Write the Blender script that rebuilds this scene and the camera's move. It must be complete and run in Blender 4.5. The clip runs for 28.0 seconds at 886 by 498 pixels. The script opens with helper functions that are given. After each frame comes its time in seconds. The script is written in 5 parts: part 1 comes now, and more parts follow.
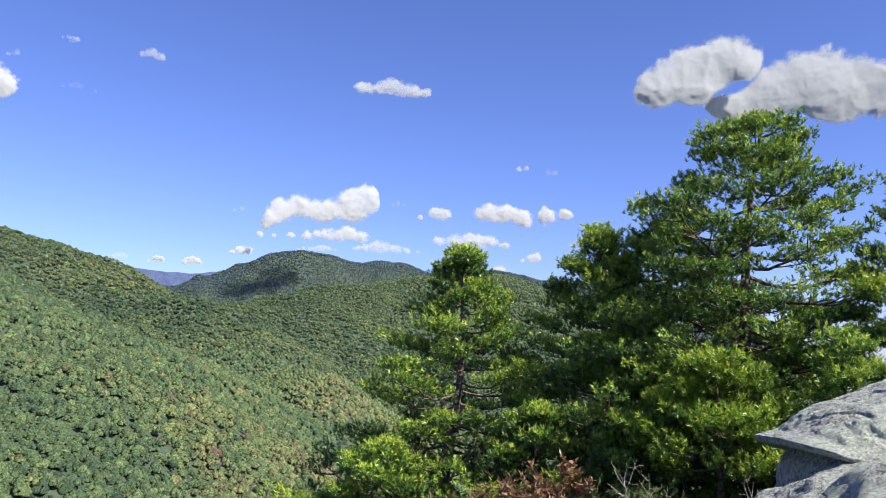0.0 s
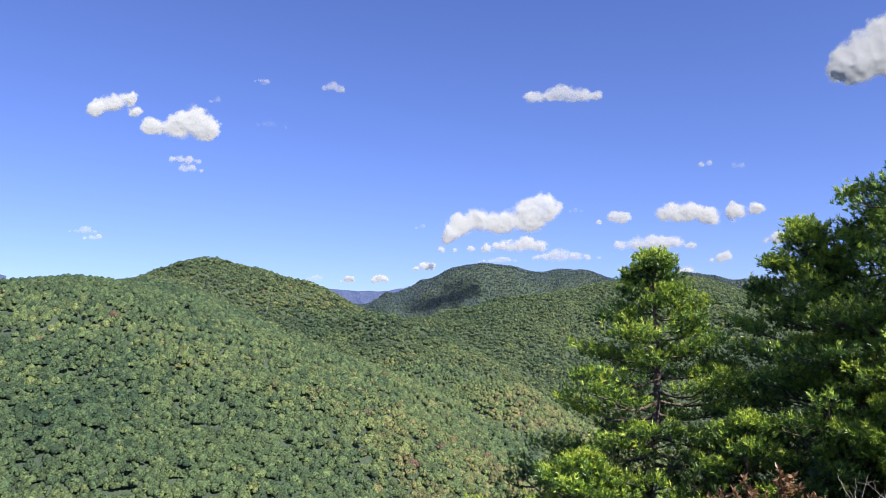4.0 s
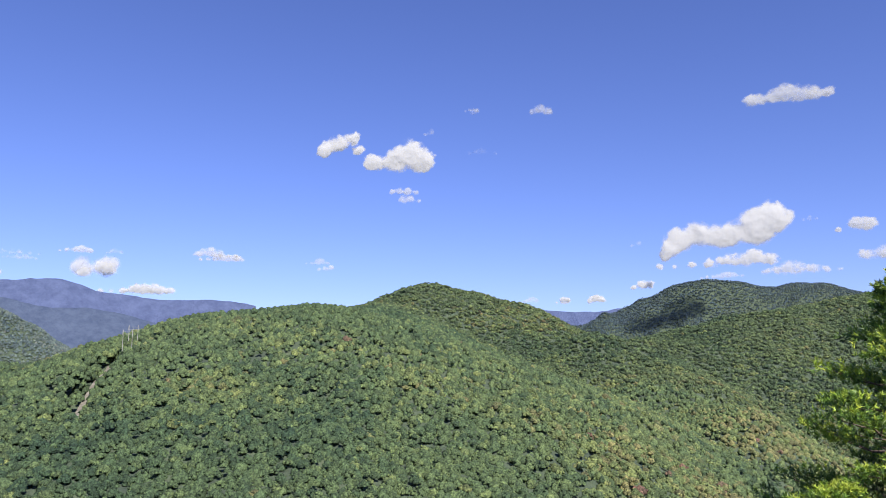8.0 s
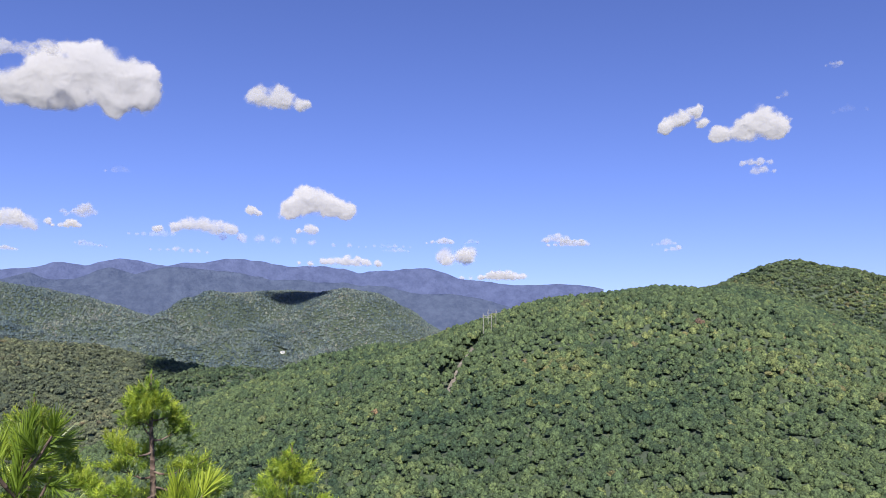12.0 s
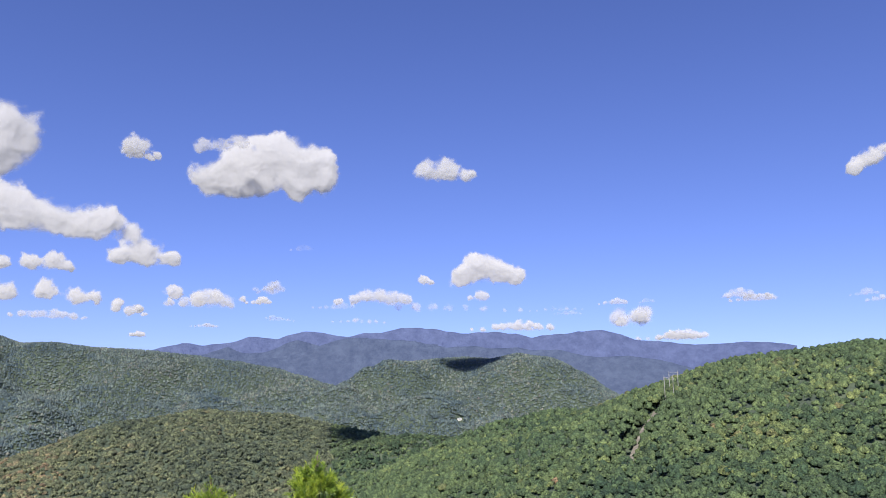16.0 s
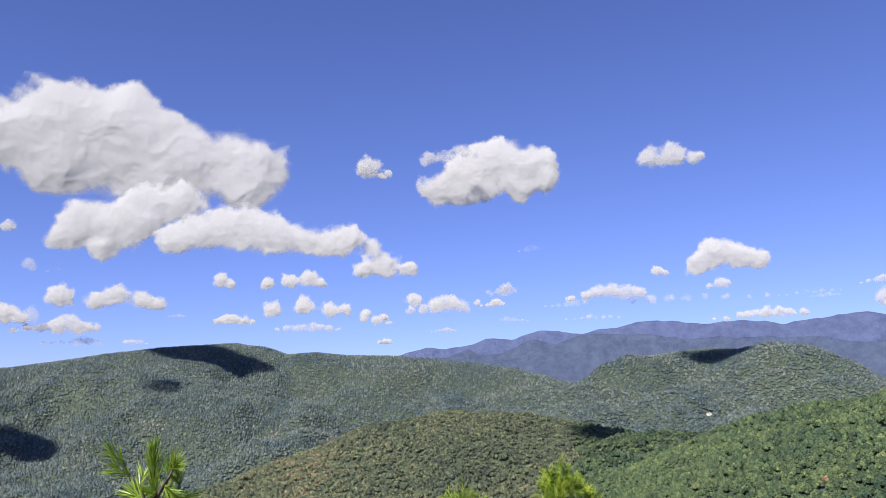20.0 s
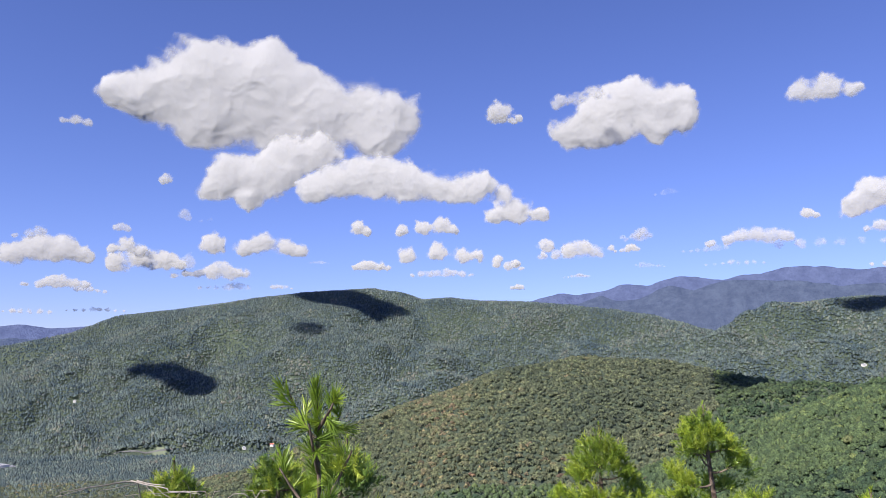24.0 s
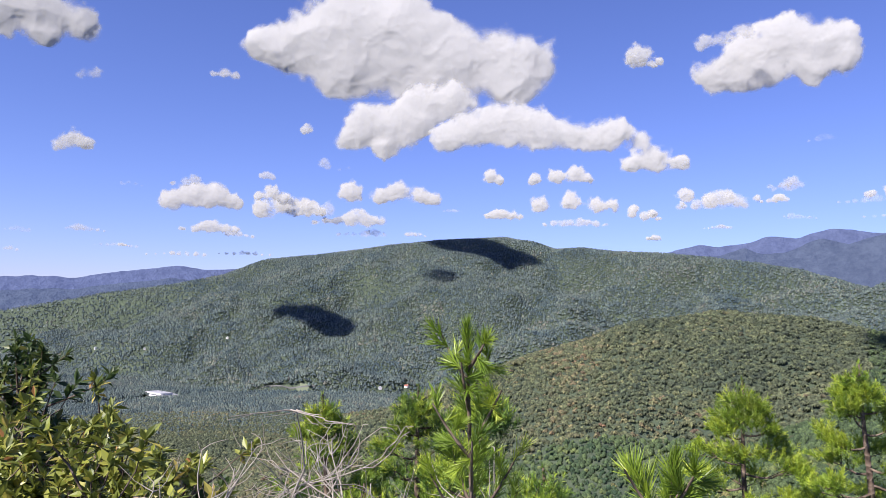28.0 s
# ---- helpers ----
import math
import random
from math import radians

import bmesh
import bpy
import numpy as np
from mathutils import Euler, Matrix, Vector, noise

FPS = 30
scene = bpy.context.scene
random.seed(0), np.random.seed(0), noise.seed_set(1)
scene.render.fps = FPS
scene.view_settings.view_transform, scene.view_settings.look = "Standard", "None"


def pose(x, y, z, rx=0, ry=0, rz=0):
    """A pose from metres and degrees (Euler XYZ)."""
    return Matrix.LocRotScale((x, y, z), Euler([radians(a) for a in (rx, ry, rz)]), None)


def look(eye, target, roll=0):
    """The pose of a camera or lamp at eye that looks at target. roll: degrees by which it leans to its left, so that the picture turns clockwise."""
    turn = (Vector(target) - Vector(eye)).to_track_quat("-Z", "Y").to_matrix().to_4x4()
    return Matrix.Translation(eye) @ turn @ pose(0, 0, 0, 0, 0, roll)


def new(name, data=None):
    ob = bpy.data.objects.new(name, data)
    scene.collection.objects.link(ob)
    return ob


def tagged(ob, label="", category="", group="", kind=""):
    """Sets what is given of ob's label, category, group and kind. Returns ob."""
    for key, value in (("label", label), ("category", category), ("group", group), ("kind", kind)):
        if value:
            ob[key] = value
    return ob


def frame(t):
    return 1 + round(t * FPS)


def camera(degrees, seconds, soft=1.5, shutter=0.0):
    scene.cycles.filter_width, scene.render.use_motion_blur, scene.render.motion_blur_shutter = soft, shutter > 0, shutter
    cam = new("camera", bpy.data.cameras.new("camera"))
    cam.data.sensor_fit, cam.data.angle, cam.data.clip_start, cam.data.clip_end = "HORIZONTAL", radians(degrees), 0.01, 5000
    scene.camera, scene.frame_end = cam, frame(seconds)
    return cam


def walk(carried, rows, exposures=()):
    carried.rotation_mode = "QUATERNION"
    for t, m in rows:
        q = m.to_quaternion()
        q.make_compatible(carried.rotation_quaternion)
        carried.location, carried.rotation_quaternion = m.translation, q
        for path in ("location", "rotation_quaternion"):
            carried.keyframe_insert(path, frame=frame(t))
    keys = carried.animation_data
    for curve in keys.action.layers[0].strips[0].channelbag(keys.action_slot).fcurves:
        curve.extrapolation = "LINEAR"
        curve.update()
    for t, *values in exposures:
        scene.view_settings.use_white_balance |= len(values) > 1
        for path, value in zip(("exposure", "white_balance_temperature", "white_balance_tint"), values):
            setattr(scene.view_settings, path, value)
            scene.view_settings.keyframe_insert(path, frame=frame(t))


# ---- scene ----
cam = camera(59.86, 28.0, soft=0.5)

PATH = [
    (0.0, pose(-0.166, -0.162, 1.580, 96.86, -1.96, 0.00)),
    (0.5, pose(-0.169, -0.155, 1.586, 96.01, -0.46, 2.97)),
    (1.0, pose(-0.174, -0.149, 1.590, 96.19, 0.64, 5.22)),
    (1.5, pose(-0.181, -0.143, 1.591, 96.32, 0.70, 6.31)),
    (2.0, pose(-0.189, -0.139, 1.591, 96.41, 0.51, 7.18)),
    (2.5, pose(-0.198, -0.135, 1.592, 96.68, 0.22, 8.79)),
    (3.0, pose(-0.207, -0.132, 1.593, 97.10, 0.14, 10.57)),
    (3.5, pose(-0.218, -0.130, 1.597, 97.34, 0.06, 11.98)),
    (5.5, pose(-0.242, -0.135, 1.603, 97.27, -0.14, 19.75)),
    (6.0, pose(-0.249, -0.155, 1.604, 97.69, -0.13, 21.59)),
    (6.5, pose(-0.252, -0.179, 1.604, 98.10, -0.05, 23.04)),
    (7.0, pose(-0.256, -0.206, 1.607, 98.38, -0.04, 24.58)),
    (7.5, pose(-0.262, -0.236, 1.614, 98.57, 0.07, 26.33)),
    (8.0, pose(-0.269, -0.267, 1.621, 98.96, 0.18, 29.64)),
    (8.5, pose(-0.284, -0.295, 1.629, 99.11, 0.35, 33.90)),
    (9.0, pose(-0.303, -0.316, 1.636, 98.45, 0.00, 39.21)),
    (9.5, pose(-0.323, -0.324, 1.644, 97.74, -0.61, 43.89)),
    (10.0, pose(-0.343, -0.323, 1.645, 97.14, -0.50, 47.17)),
    (10.5, pose(-0.366, -0.315, 1.645, 96.26, 0.03, 49.03)),
    (11.0, pose(-0.393, -0.303, 1.648, 96.50, -0.04, 52.37)),
    (11.5, pose(-0.423, -0.289, 1.659, 98.29, -0.13, 54.82)),
    (12.0, pose(-0.458, -0.277, 1.681, 97.58, -0.62, 55.05)),
    (12.5, pose(-0.492, -0.258, 1.714, 95.28, -1.63, 53.58)),
    (14.5, pose(-0.504, -0.184, 1.724, 98.00, -0.95, 55.28)),
    (15.0, pose(-0.516, -0.158, 1.736, 100.89, -0.71, 60.63)),
    (15.5, pose(-0.529, -0.151, 1.742, 101.77, -0.34, 65.24)),
    (16.0, pose(-0.539, -0.146, 1.750, 102.29, 0.11, 67.93)),
    (16.5, pose(-0.544, -0.143, 1.755, 102.66, -0.12, 70.53)),
    (17.0, pose(-0.547, -0.144, 1.756, 101.44, -0.63, 73.13)),
    (17.5, pose(-0.548, -0.146, 1.754, 100.06, -0.24, 76.06)),
    (18.0, pose(-0.547, -0.147, 1.757, 100.59, 0.41, 79.17)),
    (18.5, pose(-0.542, -0.147, 1.765, 101.64, 0.85, 81.26)),
    (19.0, pose(-0.540, -0.143, 1.770, 101.95, 1.03, 82.12)),
    (19.5, pose(-0.538, -0.140, 1.773, 102.19, 1.31, 83.66)),
    (20.0, pose(-0.531, -0.146, 1.772, 102.37, 1.35, 85.40)),
    (20.5, pose(-0.526, -0.149, 1.770, 102.28, 1.24, 86.54)),
    (21.0, pose(-0.521, -0.148, 1.769, 101.94, 1.25, 87.87)),
    (21.5, pose(-0.513, -0.151, 1.770, 101.35, 1.19, 89.23)),
    (23.5, pose(-0.502, -0.159, 1.768, 99.09, 0.42, 94.04)),
    (24.0, pose(-0.499, -0.162, 1.768, 98.49, 0.24, 95.13)),
    (24.5, pose(-0.494, -0.165, 1.767, 97.99, -0.04, 96.41)),
    (25.0, pose(-0.489, -0.167, 1.766, 97.56, -0.23, 97.76)),
    (25.5, pose(-0.483, -0.170, 1.764, 97.29, -0.38, 99.14)),
    (26.0, pose(-0.479, -0.176, 1.763, 97.06, -0.71, 100.58)),
    (26.5, pose(-0.480, -0.178, 1.761, 96.43, -1.05, 101.86)),
    (27.0, pose(-0.484, -0.180, 1.761, 95.71, -1.19, 102.80)),
    (27.5, pose(-0.482, -0.184, 1.761, 95.03, -1.39, 103.75)),
    (28.0, pose(-0.478, -0.189, 1.760, 94.57, -1.51, 104.80)),
]
walk(cam, PATH, [(0, 1.04, 6450, 5), (3, 0.98, 6450, 6), (6.5, 0.94, 6490, 8), (8, 0.87, 6500, 9), (11, 0.78, 6500, 12), (17, 0.76, 6480, 11), (21, 0.80, 6550, 11), (25, 0.83, 6530, 12), (28, 0.90, 6560, 13)])


# ---- world and sun ----
SUN_AZ, SUN_EL = 236.0, 45.0          # bearing counted to the left of +y, height over the horizon
sun_dir = Vector((-math.sin(radians(SUN_AZ)) * math.cos(radians(SUN_EL)),
                  math.cos(radians(SUN_AZ)) * math.cos(radians(SUN_EL)), math.sin(radians(SUN_EL))))
world = bpy.data.worlds.new("sky")
world.use_nodes = True
scene.world = world
wn = world.node_tree
sky = wn.nodes.new("ShaderNodeTexSky")
sky.sky_type = "NISHITA"
sky.sun_disc = False
sky.sun_elevation = radians(SUN_EL)
sky.sun_rotation = radians(-SUN_AZ)
sky.altitude = 900
sky.air_density, sky.dust_density, sky.ozone_density = 1.0, 0.4, 1.6
tone = wn.nodes.new("ShaderNodeMix")                     # the deep blue of clear mountain air
tone.data_type, tone.blend_type = "RGBA", "MULTIPLY"
tone.inputs[0].default_value = 1.0
tone.inputs[7].default_value = (0.95, 1.0, 1.70, 1)
wn.links.new(sky.outputs[0], tone.inputs[6])
wn.links.new(tone.outputs[2], wn.nodes["Background"].inputs[0])
wn.nodes["Background"].inputs[1].default_value = 0.056
sun = new("sun", bpy.data.lights.new("sun", "SUN"))
sun.data.energy, sun.data.angle, sun.data.color = 4.8, radians(0.53), (1.0, 0.95, 0.88)
sun.matrix_world = look(sun_dir * 100, (0, 0, 0))


# ---- materials ----
def node_material(name):
    m = bpy.data.materials.new(name)
    m.use_nodes = True
    nt = m.node_tree
    return m, nt, nt.nodes, nt.links, nt.nodes["Principled BSDF"]


def ramp_node(nt, stops, factor):
    r = nt.nodes.new("ShaderNodeValToRGB")
    els = r.color_ramp.elements
    while len(els) < len(stops):
        els.new(0.5)
    for e, (p, c) in zip(els, stops):
        e.position, e.color = p, (*c, 1)
    nt.links.new(factor, r.inputs[0])
    return r.outputs[0]


def noise_node(nt, scale, detail=4.0, rough=0.55, coords="Object"):
    tc = nt.nodes.new("ShaderNodeTexCoord")
    n = nt.nodes.new("ShaderNodeTexNoise")
    n.inputs["Scale"].default_value, n.inputs["Detail"].default_value, n.inputs["Roughness"].default_value = scale, detail, rough
    nt.links.new(tc.outputs[coords], n.inputs["Vector"])
    return n.outputs["Fac"]


def mix_node(nt, kind, fac, a, b):
    m = nt.nodes.new("ShaderNodeMix")
    m.data_type, m.blend_type = "RGBA", kind
    for sock, v in ((m.inputs[0], fac), (m.inputs[6], a), (m.inputs[7], b)):
        if isinstance(v, (int, float)):
            sock.default_value = v
        elif isinstance(v, tuple):
            sock.default_value = (*v, 1)
        else:
            nt.links.new(v, sock)
    return m.outputs[2]


def bump_node(nt, height, strength, distance, bsdf):
    b = nt.nodes.new("ShaderNodeBump")
    b.inputs["Strength"].default_value, b.inputs["Distance"].default_value = strength, distance
    nt.links.new(height, b.inputs["Height"])
    nt.links.new(b.outputs[0], bsdf.inputs["Normal"])


def attr_node(nt, name):
    a = nt.nodes.new("ShaderNodeAttribute")
    a.attribute_name = name
    return a.outputs["Fac"]


def leafy(name, stops, patch=0.012, grain=1.25, wash=(0.086, 0.124, 0.054), relief=1.0, vary=1.0):
    """Leaf canopy: a colour a crown, stands of trees that differ, and leafy grain."""
    m, nt, n, l, bsdf = node_material(name)
    col = ramp_node(nt, stops, attr_node(nt, "tint"))
    col = mix_node(nt, "MIX", ramp_node(nt, [(0.42, (0, 0, 0)), (0.62, (0.55, 0.55, 0.55))], noise_node(nt, patch, 3)), col, wash)
    g = noise_node(nt, grain, 5, 0.78)
    # leaf texture plus clump self-shading painted in: dents darker, bumps lighter
    col = mix_node(nt, "MULTIPLY", 1.0, col, ramp_node(nt, [(0.39, (0.34, 0.37, 0.38)), (0.50, (0.94, 0.94, 0.94)), (0.61, (1.72, 1.70, 1.58))], g))
    spray = n.new("ShaderNodeNewGeometry")                 # every leaf clump a shade of its own
    col = mix_node(nt, "MULTIPLY", 1.0, col, ramp_node(nt, [(0.0, tuple(1 - vary * c for c in (0.34, 0.33, 0.29))), (0.5, (1.0, 1.0, 1.0)), (1.0, tuple(1 + vary * c for c in (0.38, 0.34, 0.24)))], spray.outputs["Random Per Island"]))
    l.new(col, bsdf.inputs["Base Color"])
    bsdf.inputs["Roughness"].default_value = 0.75
    bsdf.inputs["Specular IOR Level"].default_value = 0.25
    bump_node(nt, g, relief, 0.5 / grain, bsdf)
    tra = n.new("ShaderNodeBsdfTranslucent")
    l.new(col, tra.inputs["Color"])
    mix = n.new("ShaderNodeMixShader")
    mix.inputs[0].default_value = 0.22
    l.new(bsdf.outputs[0], mix.inputs[1]), l.new(tra.outputs[0], mix.inputs[2])
    l.new(mix.outputs[0], n["Material Output"].inputs["Surface"])
    return m


GREENS = [(0.0, (0.034, 0.062, 0.036)), (0.3, (0.063, 0.099, 0.048)), (0.62, (0.100, 0.137, 0.057)), (0.86, (0.144, 0.171, 0.063)),
          (0.94, (0.163, 0.151, 0.068)), (0.98, (0.172, 0.113, 0.072)), (1.0, (0.154, 0.088, 0.068))]
RUSTY = [(0.0, (0.052, 0.069, 0.049)), (0.35, (0.089, 0.108, 0.062)), (0.65, (0.126, 0.136, 0.074)), (0.88, (0.165, 0.144, 0.081)),
         (0.95, (0.172, 0.123, 0.077)), (1.0, (0.160, 0.097, 0.071))]
# far canopy: distance haze painted into the leaf colours
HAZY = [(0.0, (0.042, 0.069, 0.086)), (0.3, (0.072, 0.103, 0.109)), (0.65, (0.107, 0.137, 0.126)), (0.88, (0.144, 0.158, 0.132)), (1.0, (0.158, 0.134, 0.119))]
m_forest = leafy("broadleaf_canopy", GREENS)
m_forest_mid = leafy("hill_canopy", [(p, tuple(0.84 * c for c in col)) for p, col in GREENS], 0.012, 0.5, (0.076, 0.106, 0.050))
m_forest_rust = leafy("turning_canopy", RUSTY, 0.01, 0.5, (0.098, 0.114, 0.068))
# domed mountain: a bluer haze mixed into the canopy's base colour
BLUE_HAZE = [(0.0, (0.032, 0.052, 0.064)), (0.4, (0.044, 0.068, 0.076)), (0.8, (0.060, 0.084, 0.086)), (1.0, (0.074, 0.086, 0.082))]
m_forest_haze = leafy("blue_haze_canopy", BLUE_HAZE, 0.006, 0.7, (0.046, 0.070, 0.086), 0.5, 1.4)
m_forest_far = leafy("hazy_distant_canopy", HAZY, 0.006, 0.7, (0.092, 0.120, 0.114), 0.5, 1.1)


def ground_material():
    m, nt, n, l, bsdf = node_material("forest_floor")
    col = ramp_node(nt, [(0.3, (0.038, 0.056, 0.038)), (0.55, (0.065, 0.09, 0.052)), (0.75, (0.10, 0.125, 0.07))], noise_node(nt, 0.09, 6))
    l.new(col, bsdf.inputs["Base Color"])
    bsdf.inputs["Roughness"].default_value = 0.9
    bump_node(nt, noise_node(nt, 0.15, 6, 0.7), 0.9, 5.0, bsdf)
    return m


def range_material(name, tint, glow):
    """Distant ranges: the blue haze of the air between, put in as emission and tint, with slopes that still take the
    sun.
    """
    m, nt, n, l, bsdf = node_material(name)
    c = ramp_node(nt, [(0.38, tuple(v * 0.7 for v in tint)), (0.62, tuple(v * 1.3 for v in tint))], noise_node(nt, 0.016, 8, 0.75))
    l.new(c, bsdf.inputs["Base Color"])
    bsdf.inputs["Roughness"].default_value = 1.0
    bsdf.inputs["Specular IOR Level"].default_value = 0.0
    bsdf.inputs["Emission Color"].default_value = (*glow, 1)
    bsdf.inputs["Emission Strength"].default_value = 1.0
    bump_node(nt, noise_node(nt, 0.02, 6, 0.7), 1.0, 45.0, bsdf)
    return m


m_ground = ground_material()
# last colour: haze glow emitted by the slopes themselves
m_far = range_material("far_range_haze_glow", (0.06, 0.072, 0.11), (0.047, 0.062, 0.146))
m_front = range_material("front_range_haze_glow", (0.055, 0.066, 0.082), (0.033, 0.048, 0.108))


def cloud_material():
    m, nt, n, l, bsdf = node_material("cloud_vapour")
    n.remove(bsdf)
    out = n["Material Output"]
    dif = n.new("ShaderNodeBsdfDiffuse")
    dif.inputs["Color"].default_value = (0.46, 0.459, 0.457, 1)
    tra = n.new("ShaderNodeBsdfTranslucent")
    tra.inputs["Color"].default_value = (0.46, 0.46, 0.46, 1)
    geo = n.new("ShaderNodeNewGeometry")
    lift = n.new("ShaderNodeVectorMath")                # light scattered through the vapour: the shading leans to the open sky
    lift.operation = "MULTIPLY_ADD"
    lift.inputs[1].default_value = (0.85, 0.85, 0.85)
    lift.inputs[2].default_value = (0.0, 0.0, 0.12)
    l.new(geo.outputs["Normal"], lift.inputs[0])
    norm = n.new("ShaderNodeVectorMath")
    norm.operation = "NORMALIZE"
    l.new(lift.outputs[0], norm.inputs[0])
    l.new(norm.outputs[0], dif.inputs["Normal"])
    body = n.new("ShaderNodeMixShader")
    body.inputs[0].default_value = 0.3
    l.new(dif.outputs[0], body.inputs[1]), l.new(tra.outputs[0], body.inputs[2])
    clear = n.new("ShaderNodeBsdfTransparent")
    d = attr_node(nt, "body")
    wisp = noise_node(nt, 0.018, 6, 0.62)
    mul = n.new("ShaderNodeMath")
    mul.operation = "MULTIPLY_ADD"
    l.new(wisp, mul.inputs[0])
    mul.inputs[1].default_value, mul.inputs[2].default_value = 0.9, -0.66
    add = n.new("ShaderNodeMath")
    add.operation = "MULTIPLY_ADD"
    l.new(d, add.inputs[0]), l.new(mul.outputs[0], add.inputs[2])
    add.inputs[1].default_value = 1.5
    soft = n.new("ShaderNodeMapRange")
    soft.interpolation_type = "SMOOTHSTEP"
    soft.inputs["From Min"].default_value, soft.inputs["From Max"].default_value = 0.05, 1.35
    l.new(add.outputs[0], soft.inputs["Value"])
    mix = n.new("ShaderNodeMixShader")
    l.new(soft.outputs[0], mix.inputs[0]), l.new(clear.outputs[0], mix.inputs[1]), l.new(body.outputs[0], mix.inputs[2])
    l.new(mix.outputs[0], out.inputs["Surface"])
    return m


m_cloud = cloud_material()


def bark_material():
    m, nt, n, l, bsdf = node_material("pine_bark")
    v = n.new("ShaderNodeTexVoronoi")
    v.inputs["Scale"].default_value = 28
    tc = n.new("ShaderNodeTexCoord")
    l.new(tc.outputs["Object"], v.inputs["Vector"])
    col = ramp_node(nt, [(0.05, (0.04, 0.028, 0.022)), (0.5, (0.12, 0.085, 0.065)), (0.9, (0.21, 0.165, 0.13))], v.outputs["Distance"])
    col = mix_node(nt, "MULTIPLY", 0.8, col, ramp_node(nt, [(0.3, (0.6, 0.6, 0.6)), (0.7, (1.2, 1.15, 1.1))], noise_node(nt, 6, 5)))
    l.new(col, bsdf.inputs["Base Color"])
    bsdf.inputs["Roughness"].default_value = 0.9
    bump_node(nt, v.outputs["Distance"], 0.8, 0.02, bsdf)
    return m


def needle_material(name, stops, glow=0.35):
    m, nt, n, l, bsdf = node_material(name)
    col = ramp_node(nt, stops, attr_node(nt, "tint"))
    col = mix_node(nt, "MULTIPLY", 1.0, col, ramp_node(nt, [(0.3, (0.75, 0.75, 0.75)), (0.7, (1.2, 1.2, 1.15))], noise_node(nt, 2.5, 3)))
    l.new(col, bsdf.inputs["Base Color"])
    bsdf.inputs["Roughness"].default_value = 0.42
    tra = n.new("ShaderNodeBsdfTranslucent")
    l.new(col, tra.inputs["Color"])
    mix = n.new("ShaderNodeMixShader")
    mix.inputs[0].default_value = glow + 0.12
    l.new(bsdf.outputs[0], mix.inputs[1]), l.new(tra.outputs[0], mix.inputs[2])
    l.new(mix.outputs[0], n["Material Output"].inputs["Surface"])
    return m


m_bark = bark_material()
m_needle = needle_material("pine_needles", [(0.0, (0.03, 0.07, 0.018)), (0.45, (0.13, 0.23, 0.034)), (0.85, (0.34, 0.44, 0.05)), (1.0, (0.42, 0.49, 0.06))], 0.06)
m_needle_fresh = needle_material("fresh_pine_needles", [(0.0, (0.07, 0.13, 0.016)), (0.5, (0.20, 0.30, 0.030)), (1.0, (0.39, 0.465, 0.05))], 0.14)
m_leaf = needle_material("laurel_leaves", [(0.0, (0.08, 0.105, 0.025)), (0.4, (0.19, 0.225, 0.042)), (0.7, (0.33, 0.345, 0.062)), (0.92, (0.48, 0.38, 0.10)), (1.0, (0.40, 0.19, 0.07))], 0.14)
m_dry = needle_material("dry_leaves", [(0.0, (0.13, 0.07, 0.04)), (0.5, (0.24, 0.13, 0.07)), (1.0, (0.34, 0.20, 0.11))], 0.2)
m_shrub = needle_material("shrub_leaves", [(0.0, (0.03, 0.06, 0.02)), (0.6, (0.07, 0.11, 0.03)), (1.0, (0.17, 0.17, 0.05))], 0.3)


def twig_material():
    m, nt, n, l, bsdf = node_material("weathered_twig")
    l.new(ramp_node(nt, [(0.3, (0.20, 0.17, 0.14)), (0.7, (0.42, 0.38, 0.33))], noise_node(nt, 14, 4)), bsdf.inputs["Base Color"])
    bsdf.inputs["Roughness"].default_value = 0.8
    return m


m_twig = twig_material()


def rock_material():
    m, nt, n, l, bsdf = node_material("lichened_granite")
    col = ramp_node(nt, [(0.38, (0.16, 0.158, 0.14)), (0.46, (0.42, 0.42, 0.375)), (0.56, (0.64, 0.64, 0.57))], noise_node(nt, 95, 6, 0.8))
    col = mix_node(nt, "MIX", ramp_node(nt, [(0.53, (0, 0, 0)), (0.57, (0.85, 0.85, 0.85))], noise_node(nt, 24, 8, 0.85)), col, (0.075, 0.072, 0.065))
    col = mix_node(nt, "MIX", ramp_node(nt, [(0.52, (0, 0, 0)), (0.58, (0.6, 0.6, 0.6))], noise_node(nt, 3.1, 8, 0.7)), col, (0.52, 0.55, 0.45))
    col = mix_node(nt, "MULTIPLY", 0.8, col, ramp_node(nt, [(0.35, (0.55, 0.55, 0.54)), (0.6, (1.25, 1.25, 1.22))], noise_node(nt, 60, 4, 0.7)))
    l.new(col, bsdf.inputs["Base Color"])
    bsdf.inputs["Roughness"].default_value = 0.94
    bump_node(nt, noise_node(nt, 45, 8, 0.8), 1.0, 0.03, bsdf)
    return m


m_rock = rock_material()


